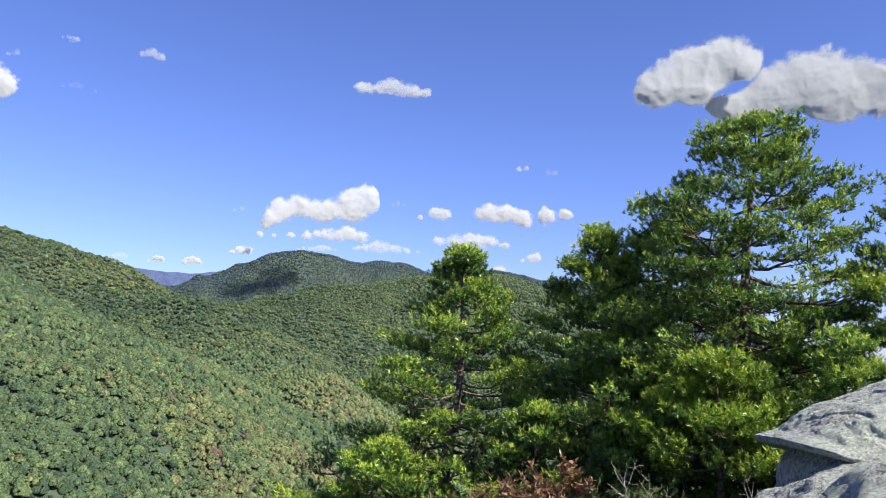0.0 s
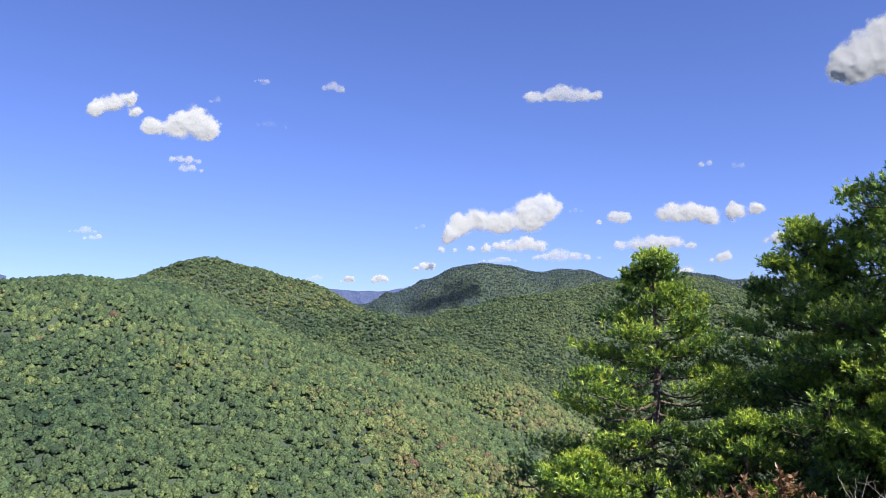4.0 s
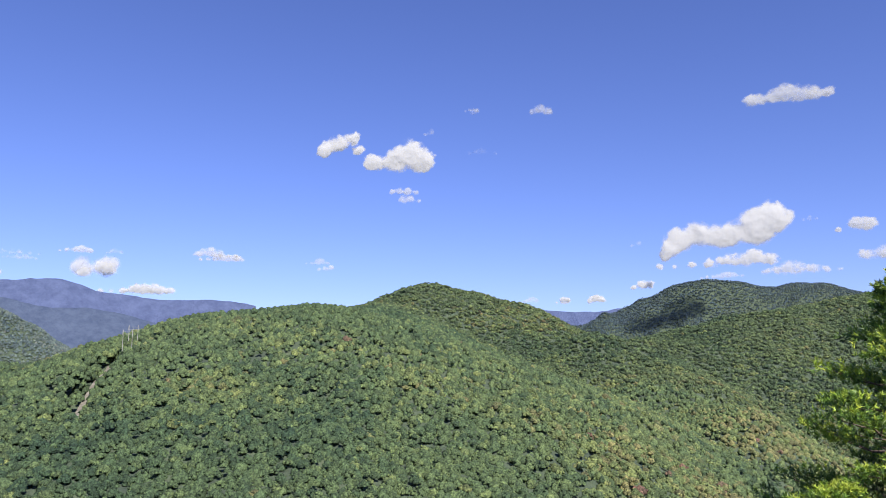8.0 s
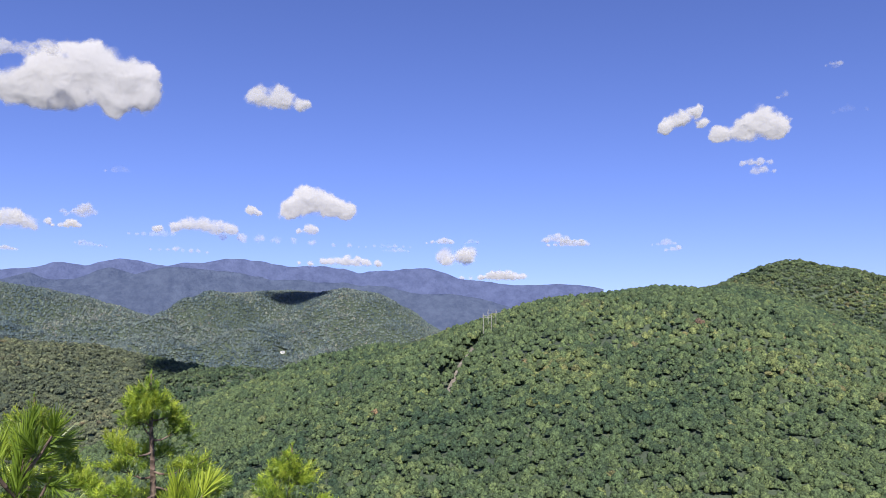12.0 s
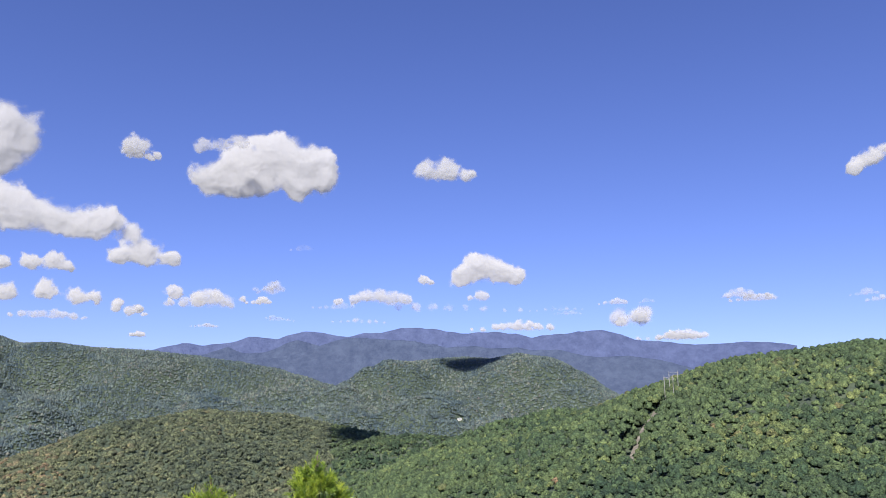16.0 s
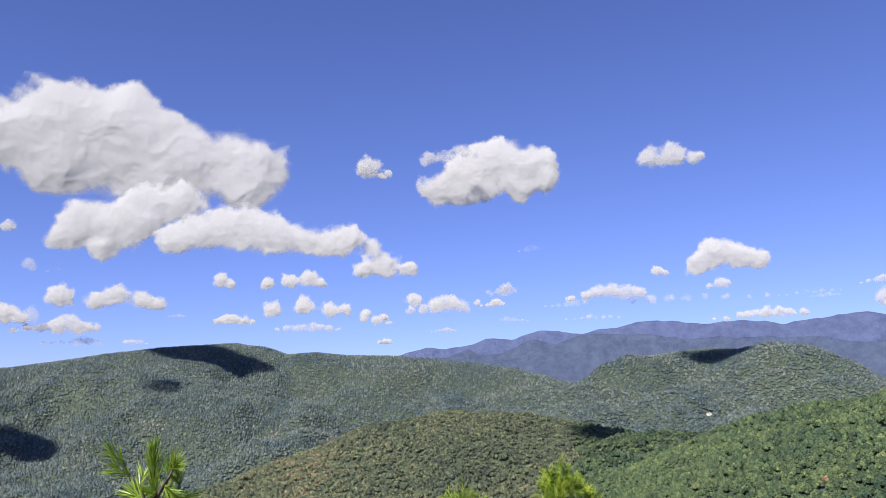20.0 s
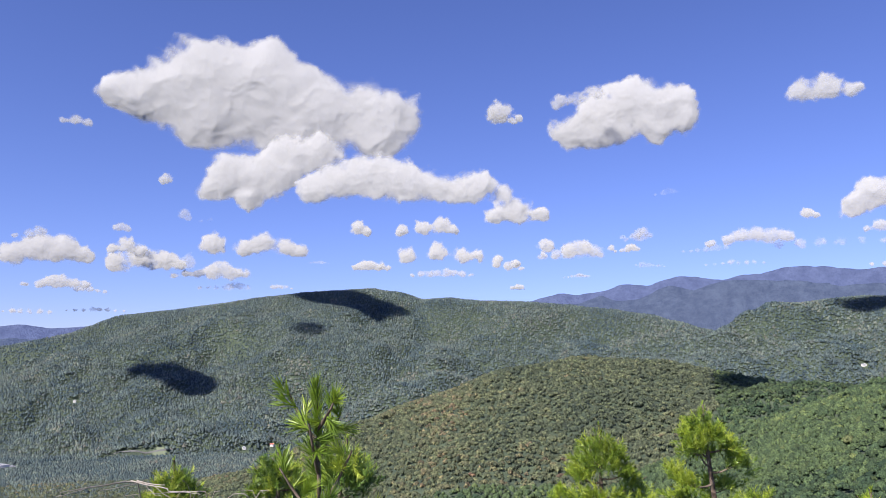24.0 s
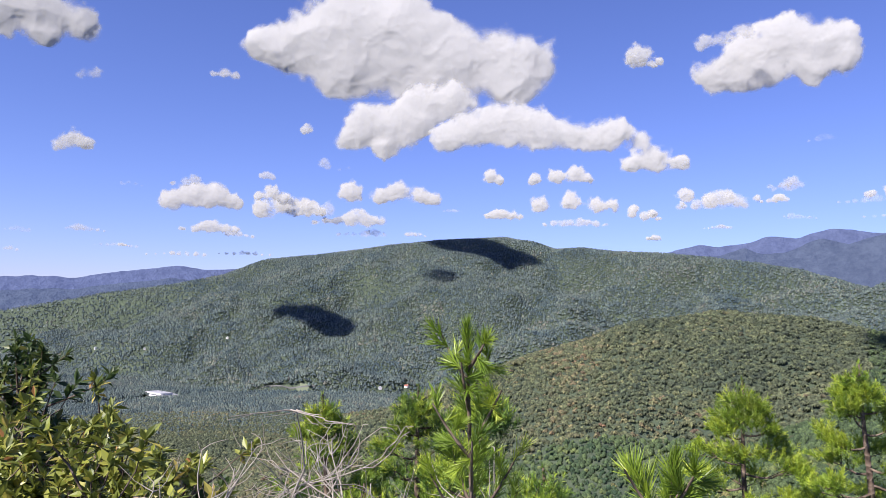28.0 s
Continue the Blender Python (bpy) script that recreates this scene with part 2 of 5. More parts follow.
# ---- mesh helpers ----
def mesh_object(name, verts, faces, material, parent=None, attrs=None, smooth=False):
    """One mesh object from arrays; faces all have the same number of corners."""
    verts, faces = np.asarray(verts, np.float32), np.asarray(faces, np.int32)
    me = bpy.data.meshes.new(name)
    k = faces.shape[1]
    me.vertices.add(len(verts)), me.loops.add(faces.size), me.polygons.add(len(faces))
    me.vertices.foreach_set("co", verts.ravel())
    me.loops.foreach_set("vertex_index", faces.ravel())
    me.polygons.foreach_set("loop_start", np.arange(0, faces.size, k, dtype=np.int32))
    me.polygons.foreach_set("use_smooth", np.full(len(faces), smooth))
    for key, values in (attrs or {}).items():
        me.attributes.new(key, "FLOAT", "POINT").data.foreach_set("value", np.asarray(values, np.float32))
    me.update(calc_edges=True)
    me.materials.append(material)
    ob = new(name, me)
    ob.parent = parent
    return ob


def hash3(ix, iy, iz):
    h = (ix * 374761393 + iy * 668265263 + iz * 2147483647) & 0xFFFFFFFF
    h = ((h ^ (h >> 13)) * 1274126177) & 0xFFFFFFFF
    return ((h ^ (h >> 16)) & 0xFFFF) / 65535.0


def vnoise(x, y, seed=0):
    x, y = np.asarray(x, float), np.asarray(y, float)
    ix, iy = np.floor(x).astype(np.int64), np.floor(y).astype(np.int64)
    fx, fy = x - ix, y - iy
    fx, fy = fx * fx * (3 - 2 * fx), fy * fy * (3 - 2 * fy)
    a, b = hash3(ix, iy, seed), hash3(ix + 1, iy, seed)
    c, d = hash3(ix, iy + 1, seed), hash3(ix + 1, iy + 1, seed)
    return (a * (1 - fx) + b * fx) * (1 - fy) + (c * (1 - fx) + d * fx) * fy


def fbm(x, y, octaves=5, seed=0, gain=0.5):
    total, amp, norm = 0.0, 1.0, 0.0
    for o in range(octaves):
        total = total + amp * vnoise(x * 2 ** o + 17.3 * o, y * 2 ** o - 9.1 * o, seed + o)
        norm += amp
        amp *= gain
    return total / norm


# ---- the land ----

RIDGES = {
    'near_hill': [
        (-350, 487, 33),
        (-353, 435, 38),
        (-377, 414, 35),
        (-406, 400, 33),
        (-447, 386, -1),
        (-472, 370, -17),
        (-495, 356, 2),
        (-545, 335, 2),
        (-590, 318, -75),
        (-705, 285, -14),
        (-760, 250, -93),
        (-811, 256, -22),
        (-853, 216, -12),
        (-889, 145, -2),
        (-897, 83, -0),
        (-890, 10, -7),
        (-870, -34, -90),
        (-848, -69, -106),
        (-811, -127, -80),
    ],
    'hump': [
        (-350, 487, 34),
        (-452, 660, 60),
        (-520, 807, 84),
        (-510, 860, 103),
        (-465, 885, 95),
        (-411, 890, 85),
        (-360, 879, 25),
        (-280, 834, 48),
        (-223, 789, 16),
        (-147, 705, -42),
        (-90, 613, -32),
        (-70, 515, -62),
    ],
    'ridge_three': [
        (-313, 950, -43),
        (-300, 1006, 4),
        (-221, 1078, 60),
        (-114, 1144, 78),
        (-32, 1199, 93),
        (38, 1249, 105),
        (82, 1247, 102),
        (173, 1238, 12),
        (296, 1214, 48),
        (427, 1228, 20),
    ],
    'dome': [
        (-954, 2419, 114),
        (-902, 2492, 141),
        (-809, 2576, 208),
        (-696, 2609, 256),
        (-600, 2632, 278),
        (-503, 2653, 290),
        (-404, 2669, 285),
        (-292, 2734, 271),
        (-74, 2799, 266),
        (404, 2872, 260),
        (966, 2734, 212),
    ],
    'long_ridge': [
        (-2063, -2038, -44),
        (-2245, -1756, 27),
        (-2310, -1583, 55),
        (-2395, -1353, 110),
        (-2400, -1239, 154),
        (-2409, -1106, 167),
        (-2446, -1020, 181),
        (-2466, -824, 210),
        (-2511, -678, 230),
        (-2557, -473, 244),
        (-2550, -395, 232),
        (-2534, -289, 203),
        (-2492, -203, 204),
        (-2479, -96, 192),
        (-2460, 40, 187),
        (-2444, 172, 174),
        (-2412, 296, 157),
        (-2360, 390, 138),
        (-2315, 460, 115),
        (-2272, 520, 92),
        (-2219, 590, 63),
    ],
    'far_knoll': [
        (-2188, 528, 13),
        (-2220, 604, 131),
        (-2252, 674, 154),
        (-2262, 740, 171),
        (-2256, 821, 171),
        (-2277, 905, 178),
        (-2271, 998, 180),
        (-2207, 1066, 170),
        (-2127, 1113, 183),
        (-2091, 1179, 172),
        (-2058, 1236, 129),
        (-1999, 1293, 89),
        (-1944, 1321, 73),
        (-1857, 1358, 32),
    ],
}
FAR_CRESTS = {
    'far_range': (4500, [(88.9, 4.43), (87.7, 4.79), (86.6, 5.11), (85.1, 4.95), (83.3, 5.17), (81.9, 5.65), (80.1, 5.54), (79.2, 5.80), (78.2, 6.07), (76.7, 5.98), (75.0, 5.75), (73.8, 6.02), (72.5, 6.07), (71.3, 6.38), (69.6, 6.43), (68.3, 6.35), (66.6, 6.02), (64.2, 6.13), (62.5, 5.96), (61.3, 5.70), (60.1, 5.89), (58.9, 5.87), (58.1, 6.10), (56.2, 6.11), (55.0, 5.80), (53.9, 5.39), (52.4, 5.27), (49.9, 4.94), (47.8, 4.96), (46.5, 5.03), (44.8, 4.94), (43.3, 4.60)]),
    'mid_front_range': (4340, [(87.3, 4.20), (84.9, 4.35), (83.5, 4.87), (82.3, 4.41), (80.8, 4.57), (79.6, 5.13), (78.6, 5.48), (77.5, 5.13), (76.3, 4.90), (74.2, 5.10), (71.3, 5.29), (68.3, 5.23)]),
    'front_range': (4150, [(87.2, 3.44), (84.1, 3.76), (80.8, 4.12), (78.8, 4.40), (77.1, 4.97), (75.9, 5.49), (74.8, 5.71), (72.5, 5.62), (70.0, 5.43), (67.5, 5.02), (65.8, 5.11), (64.2, 4.90), (62.6, 4.97), (61.0, 4.76), (59.8, 4.79), (58.2, 4.50), (56.7, 4.16), (54.4, 4.25), (52.5, 3.99), (50.7, 3.51), (49.0, 2.92)]),
    'south_range': (4500, [(142.1, 1.75), (138.4, 1.60), (134.8, 1.42), (132.9, 1.62), (130.5, 1.53), (128.1, 2.02), (125.9, 2.39), (123.7, 2.64), (121.8, 2.44), (119.5, 2.66), (115.9, 3.00)]),
    'south_front_range': (4100, [(142.0, 0.08), (134.7, 0.51), (132.8, 0.77), (130.5, 0.78), (127.3, 1.35), (124.4, 1.74), (122.5, 1.65), (119.4, 1.24)]),
    'gap_range': (4500, [(26.3, 4.16), (23.2, 4.25), (21.6, 4.36), (19.9, 4.21), (18.3, 4.18), (16.6, 4.40), (14.1, 4.12), (9.9, 3.78)]),
}

SKY_A = [
    (4.5, 18.7, 6.37, 1.68, 0.35),
    (9.9, 7.7, 9.0, 1.37, 0.25),
    (1.0, 9.6, 3.16, 1.35, 0.3),
    (-1.9, 7.7, 6.3, 1.68, 0.3),
    (15.1, 6.2, 2.12, 1.06, 0.15),
    (4.4, 6.9, 5.53, 1.18, 0.4),
    (9.6, 6.6, 3.28, 0.66, 0.5),
    (-4.2, 5.5, 1.97, 0.92, 0.3),
    (-10.1, 7.7, 2.53, 1.2, 0.2),
    (-5.6, 13.1, 1.42, 0.84, 0.5),
    (21.8, 19.2, 1.92, 1.18, 0.6),
    (27.2, 19.2, 1.16, 0.76, 0.68),
    (20.6, 5.2, 0.89, 0.47, 0.3),
    (18.3, 5.2, 1.29, 0.56, 0.3),
    (3.7, 10.2, 1.34, 0.67, 0.6),
    (-6.3, 6.4, 1.87, 0.88, 0.3),
    (-7.8, 12.8, 1.44, 0.83, 0.68),
]
SKY_B = [
    (32.6, 13.4, 2.6, 0.92, 0.45),
    (27.4, 19.3, 1.55, 0.67, 0.6),
    (22.1, 19.2, 2.24, 1.17, 0.5),
    (30.7, 17.7, 1.3, 0.84, 0.65),
    (26.6, 16.3, 2.85, 1.01, 0.72),
    (55.4, 8.2, 2.47, 0.61, 0.4),
    (54.1, 7.2, 3.32, 1.96, 0.3),
    (46.2, 8.4, 3.56, 0.89, 0.42),
    (50.8, 5.7, 3.33, 0.82, 0.25),
    (39.0, 8.0, 2.13, 0.66, 0.55),
    (53.0, 8.2, 1.42, 0.46, 0.6),
    (20.8, 5.1, 1.4, 0.62, 0.25),
    (18.3, 5.2, 1.74, 0.83, 0.25),
    (23.3, 5.2, 1.79, 0.59, 0.55),
    (58.7, 7.5, 2.33, 0.48, 0.62),
    (15.4, 9.1, 1.19, 0.73, 0.65),
]
SKY_C = [
    (67.5, 18.4, 5.78, 2.55, 0.25),
    (90.5, 18.2, 2.61, 1.26, 0.3),
    (69.1, 10.1, 1.61, 1.17, 0.2),
    (65.3, 8.9, 2.05, 1.05, 0.3),
    (73.1, 8.9, 6.59, 1.73, 0.3),
    (66.8, 8.1, 10.9, 1.17, 0.5),
    (76.1, 8.1, 3.53, 0.77, 0.6),
    (85.7, 8.4, 5.56, 1.76, 0.3),
    (80.8, 9.3, 2.87, 1.31, 0.55),
    (81.5, 8.3, 2.18, 0.67, 0.3),
    (54.2, 7.5, 4.15, 2.38, 0.35),
    (45.8, 8.1, 3.54, 0.81, 0.4),
    (62.8, 6.6, 6.93, 1.01, 0.25),
    (51.4, 5.7, 5.53, 0.95, 0.3),
    (38.4, 7.6, 1.52, 0.7, 0.5),
]
SKY_D = [
    (89.8, 7.4, 2.2, 1.25, 0.3),
    (89.5, 5.6, 1.23, 0.44, 0.4),
    (85.2, 6.4, 2.06, 0.38, 0.5),
    (79.8, 7.0, 2.03, 0.4, 0.6),
    (74.2, 7.0, 4.42, 0.57, 0.5),
    (59.5, 7.8, 4.63, 0.55, 0.6),
    (32.1, 12.8, 2.2, 0.97, 0.5),
    (78.6, 12.3, 2.1, 0.83, 0.7),
    (80.8, 9.4, 2.88, 1.11, 0.5),
    (89.6, 5.7, 1.33, 0.61, 0.3),
    (80.0, 7.1, 2.15, 0.38, 0.6),
    (85.2, 6.4, 2.24, 0.4, 0.65),
    (95.2, 6.8, 5.4, 0.91, 0.4),
]
SKY_E = [
    (130.4, 15.5, 2.19, 1.53, 0.5),
    (121.4, 16.5, 2.61, 1.17, 0.4),
    (115.4, 13.1, 1.22, 1.08, 0.25),
    (113.8, 10.6, 1.03, 1.04, 0.55),
    (118.0, 9.5, 1.56, 0.86, 0.4),
    (123.7, 8.8, 2.54, 1.2, 0.45),
    (117.6, 8.2, 3.37, 1.44, 0.12),
    (112.0, 6.7, 6.09, 1.46, 0.25),
    (111.0, 5.7, 4.24, 0.92, 0.5),
    (121.9, 5.6, 4.63, 1.13, 0.2),
    (119.8, 5.2, 2.44, 0.73, 0.4),
    (101.2, 10.0, 1.97, 1.3, 0.15),
    (100.4, 7.4, 3.34, 1.13, 0.15),
    (130.0, 5.0, 2.9, 0.65, 0.5),
    (124.1, 3.6, 4.5, 0.56, 0.35),
    (119.4, 3.8, 4.14, 0.49, 0.4),
]
SKY_F = [
    (134.3, 3.4, 1.22, 0.59, 0.45),
    (127.2, 8.3, 1.81, 0.66, 0.65),
    (107.0, 5.7, 1.93, 0.59, 0.4),
    (114.0, 7.3, 2.46, 1.45, 0.5),
    (134.0, 4.7, 1.93, 0.63, 0.6),
    (128.0, 4.0, 3.21, 0.5, 0.55),
    (107.6, 4.3, 2.52, 0.5, 0.4),
    (90.1, 18.6, 3.54, 2.11, 0.25),
    (112.5, 10.4, 1.45, 0.83, 0.68),
    (127.5, 4.0, 0.97, 0.35, 0.2),
    (104.3, 7.5, 1.68, 0.42, 0.6),
]

SLOPES = {"near_hill": (0.40, 45), "hump": (0.50, 40), "ridge_three": (0.42, 50), "dome": (0.75, 30), "long_ridge": (0.50, 55), "far_knoll": (0.62, 40)}
VALLEY = -196.0
STRIP = ((-394, 299), (-325, 224))
ROAD = [(-1257, -1049), (-1330, -1022), (-1405, -998), (-1480, -982), (-1575, -950), (-1617, -869), (-1631, -790), (-1655, -735)]
SITES = [(-1425, -1012, 14), (-1430, -1003, 18), (-1438, -994, 18), (-1448, -980, 18), (-1455, -966, 14), (-1638, -758, 12), (-1694, -592, 10), (-1708, -533, 10),
         (-1840, -1483, 12), (-1882, -1100, 10), (-1977, 850, 9), (-1790, -1290, 10), (-887, -141, 9)]


def ridge_height(pts, slope, round_, x, y):
    best = np.full(x.shape, -1e9)
    for (x0, y0, z0), (x1, y1, z1) in zip(pts[:-1], pts[1:]):
        dx, dy = x1 - x0, y1 - y0
        t = np.clip(((x - x0) * dx + (y - y0) * dy) / (dx * dx + dy * dy), 0, 1)
        d = np.hypot(x - x0 - t * dx, y - y0 - t * dy)
        best = np.maximum(best, z0 + t * (z1 - z0) - slope * (np.sqrt(d * d + round_ ** 2) - round_))
    return best


def land(x, y):
    """Height of the ground."""
    x, y = np.asarray(x, float), np.asarray(y, float)
    r = np.hypot(x, y)
    gully = fbm(x / 210 + 5, y / 210, 4, 3) - 0.5
    fine = fbm(x / 60, y / 60, 3, 11) - 0.5
    h = VALLEY + 26 * (fbm(x / 500, y / 500, 3, 21) - 0.5)
    for name, pts in RIDGES.items():
        s, w = SLOPES[name]
        g = ridge_height(pts, s, w, x, y)
        peak = ridge_height(pts, 0.0, w, x, y)
        deep = np.clip((peak - g) / 60, 0, 1)
        if name == "long_ridge":
            off = -ridge_height([(a, b, 0.0) for a, b, c in pts], 1.0, w, x, y)
            deep = np.clip(off * s / 60, 0, 1)
        g = g - deep * (95 * np.maximum(gully + 0.18, 0) + 12 * fine) * (1.8 if name in ("long_ridge", "dome", "far_knoll") else 0.65)
        h = np.maximum(h, g)
    # the steep knob that carries the lookout
    knob = -0.25 - 0.10 * np.maximum(r - 4, 0) - 0.62 * np.maximum(r - 12, 0) * (1 - 0.25 * np.minimum(r / 400, 1))
    h = np.maximum(np.maximum(h, np.where(r < 420, -128 + 12 * fine, -1e9)), knob + np.where(r > 14, 5 * fine, 0))
    h = np.where(r < 14, knob, h)
    return h - np.maximum(r - 3300, 0) * 0.012


def build_ground():
    az = np.radians(np.concatenate([np.arange(-42, 146, 0.33), np.arange(146, 318, 4.0)]))
    rr = np.concatenate([[0.0], np.geomspace(1.5, 240, 50), np.arange(255, 3050, 15.0), np.linspace(3090, 4850, 24)])
    n, k = len(az), len(rr)
    a, r = np.meshgrid(az, rr)
    x, y = -np.sin(a) * r, np.cos(a) * r
    z = land(x.ravel(), y.ravel())
    flatr = r.ravel()
    under = np.where(flatr < 620, 8.3, np.where(flatr < 1250, 8.0, 6.0)) * np.clip((flatr - 60) / 40, 0, 1) * np.clip((3200 - flatr) / 200, 0, 1)      # dense undergrowth below the crowns
    away = np.full(flatr.shape, 1e9)
    for line in [STRIP] + [ROAD] + [[s[:2], (s[0] + 1, s[1])] for s in SITES]:
        for (x0, y0), (x1, y1) in zip(line[:-1], line[1:]):
            u = np.clip(((x.ravel() - x0) * (x1 - x0) + (y.ravel() - y0) * (y1 - y0)) / ((x1 - x0) ** 2 + (y1 - y0) ** 2), 0, 1)
            away = np.minimum(away, np.hypot(x.ravel() - x0 - u * (x1 - x0), y.ravel() - y0 - u * (y1 - y0)) - (20 if line is not STRIP else 0))
    verts = np.c_[x.ravel(), y.ravel(), z + under * np.clip((away - 8) / 10, 0, 1)]
    i, j = np.meshgrid(np.arange(k - 1), np.arange(n), indexing="ij")
    i, j = i.ravel(), j.ravel()
    j2 = (j + 1) % n
    faces = np.c_[i * n + j, (i + 1) * n + j, (i + 1) * n + j2, i * n + j2]
    tagged(mesh_object("ground", verts, faces, m_ground, smooth=True), "wooded mountain ground falling from the rocky lookout", "ground", kind="structure")
    rise = (z.reshape(k, n) + 5 - 1.6) / np.maximum(r, 1.0)
    rise[rr < 40] = -9
    return np.degrees(az), rr, np.maximum.accumulate(rise, 0)


SKYLINE = build_ground()


def build_range(name, dist, crest, material, label):
    """A far mountain range with spurs, standing on the land's edge."""
    c = np.array(crest[::-1] if crest[0][0] > crest[-1][0] else crest)
    az = np.arange(c[0, 0], c[-1, 0], 0.08)
    el = np.interp(az, c[:, 0], c[:, 1])
    k = np.ones(5) / 5
    el = np.convolve(np.pad(el, 2, "edge"), k, "valid") + 0.14 * (fbm(az * 1.3, az * 0, 3, 5) - 0.5)
    steps = np.linspace(-0.35, 1, 70)
    a, s = np.meshgrid(np.radians(az), steps)
    top = np.tan(np.radians(np.tile(el, (len(steps), 1)))) * dist + 1.6
    spur = 0.6 * (fbm(np.degrees(a) * 0.7 + s * 2.2, s * 5.0, 4, 31) - 0.5) + 0.4 * (0.6 - np.abs(2 * fbm(np.degrees(a) * 1.1 - s * 1.8, s * 3.5, 3, 77) - 1) * 2)
    down = np.abs(s)
    depth = (top - VALLEY + 60)
    z = top - depth * down ** 1.15 + depth * (0.15 if "front" in name else 0.24) * spur * np.minimum(down * 2.2, 1) * (1 - down * 0.5)
    r = dist - s * 520 + spur * 45 * np.minimum(down * 3, 1)
    verts = np.c_[(-np.sin(a) * r).ravel(), (np.cos(a) * r).ravel(), z.ravel()]
    n, m = len(az), len(steps)
    i, j = np.meshgrid(np.arange(m - 1), np.arange(n - 1), indexing="ij")
    i, j = i.ravel(), j.ravel()
    faces = np.c_[i * n + j, i * n + j + 1, (i + 1) * n + j + 1, (i + 1) * n + j]
    return tagged(mesh_object("backdrop_" + name, verts, faces, material, smooth=True), label, "mountain range", kind="structure")


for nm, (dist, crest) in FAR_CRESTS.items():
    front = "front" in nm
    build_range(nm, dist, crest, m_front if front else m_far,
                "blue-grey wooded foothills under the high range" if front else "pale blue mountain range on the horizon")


# ---- forests: crowns of leaf clumps ----
ICO_V = np.array([(0, 0, 1)] + [(math.cos(a) * 0.894, math.sin(a) * 0.894, 0.447) for a in np.arange(5) * 2 * math.pi / 5]
                 + [(math.cos(a) * 0.894, math.sin(a) * 0.894, -0.447) for a in (np.arange(5) + 0.5) * 2 * math.pi / 5] + [(0, 0, -1)])
ICO_F = np.array([(0, 1 + i, 1 + (i + 1) % 5) for i in range(5)] + [(1 + i, 6 + i, 1 + (i + 1) % 5) for i in range(5)]
                 + [(1 + (i + 1) % 5, 6 + i, 6 + (i + 1) % 5) for i in range(5)] + [(11, 6 + (i + 1) % 5, 6 + i) for i in range(5)])


OCT_V = np.array([(1, 0, 0), (-1, 0, 0), (0, 1, 0), (0, -1, 0), (0, 0, 1), (0, 0, -1)], float)
OCT_F = np.array([(0, 2, 4), (2, 1, 4), (1, 3, 4), (3, 0, 4), (2, 0, 5), (1, 2, 5), (3, 1, 5), (0, 3, 5)])


def crown_template(lobes, clumps, size, seed, sides=15):
    """A broadleaf crown about 1 wide and 1 high: rounded lobes heaped round a top, with small leaf clumps on them."""
    g = np.random.default_rng(seed)
    balls = [(np.array([g.uniform(-0.07, 0.07), g.uniform(-0.07, 0.07), 0.62]), g.uniform(0.28, 0.34))]
    turn = g.uniform(0, 6)
    for k in range(lobes - 1):
        p = turn + k * 2 * math.pi / (lobes - 1) + g.uniform(-0.35, 0.35)
        reach = g.uniform(0.22, 0.34)
        balls.append((np.array([math.cos(p) * reach, math.sin(p) * reach, g.uniform(0.30, 0.58)]), g.uniform(0.20, 0.29)))
    vs, fs, base = [], [], 0
    for centre, rad in balls:
        spin = np.array(Euler((0, 0, g.uniform(0, 6))).to_matrix())
        vs.append((ICO_V * g.uniform(0.78, 1.2, (12, 1))) @ spin.T * rad * np.array([1, 1, 0.95]) + centre)
        fs.append(ICO_F[:sides] + base)
        base += 12
    for c in range(clumps):
        centre, rad = balls[c % len(balls)]
        d = g.normal(size=3)
        d[2] = abs(d[2]) * 0.9 - 0.1
        d /= np.linalg.norm(d)
        spin = np.array(Euler(g.uniform(0, 6, 3)).to_matrix())
        v = OCT_V * g.uniform(0.65, 1.25, (6, 1)) * size * g.uniform(0.75, 1.2)
        vs.append(v @ spin.T + centre + d * rad * g.uniform(0.8, 0.98))
        fs.append(OCT_F + base)
        base += 6
    return np.concatenate(vs), np.concatenate(fs)


def dome_template(seed):
    """A small far crown: a bumped cap."""
    g = np.random.default_rng(seed)
    a = np.arange(6) * 2 * math.pi / 6
    low = np.c_[np.cos(a) * 0.5, np.sin(a) * 0.5, g.uniform(0.0, 0.35, 6)] * np.c_[g.uniform(0.75, 1.25, (6, 2)), np.ones(6)]
    v = np.concatenate([low, [(g.uniform(-0.15, 0.15), g.uniform(-0.15, 0.15), 1.0)]])
    return v, np.array([(i, (i + 1) % 6, 6) for i in range(6)])


def scatter(az0, az1, r0, r1, spacing, seed, blend=False):
    """Tree places over a sector, jittered, about one per spacing squared."""
    g = np.random.default_rng(seed)
    n = int(r1 / spacing) + 1
    x, y = np.meshgrid(np.arange(-n, n + 1) * spacing, np.arange(-n, n + 1) * spacing)
    x[::2] += spacing / 2
    x, y = (x + g.uniform(-0.42, 0.42, x.shape) * spacing).ravel(), (y + g.uniform(-0.42, 0.42, y.shape) * spacing).ravel()
    r, a = np.hypot(x, y), np.degrees(np.arctan2(-x, y))
    keep = (r > r0) & (r < r1) & (a > az0) & (a < az1)
    if blend:
        keep &= g.random(len(x)) < np.minimum((r - r0) / (0.16 * r0), (r1 - r) / (0.14 * r1))
    return x[keep], y[keep]


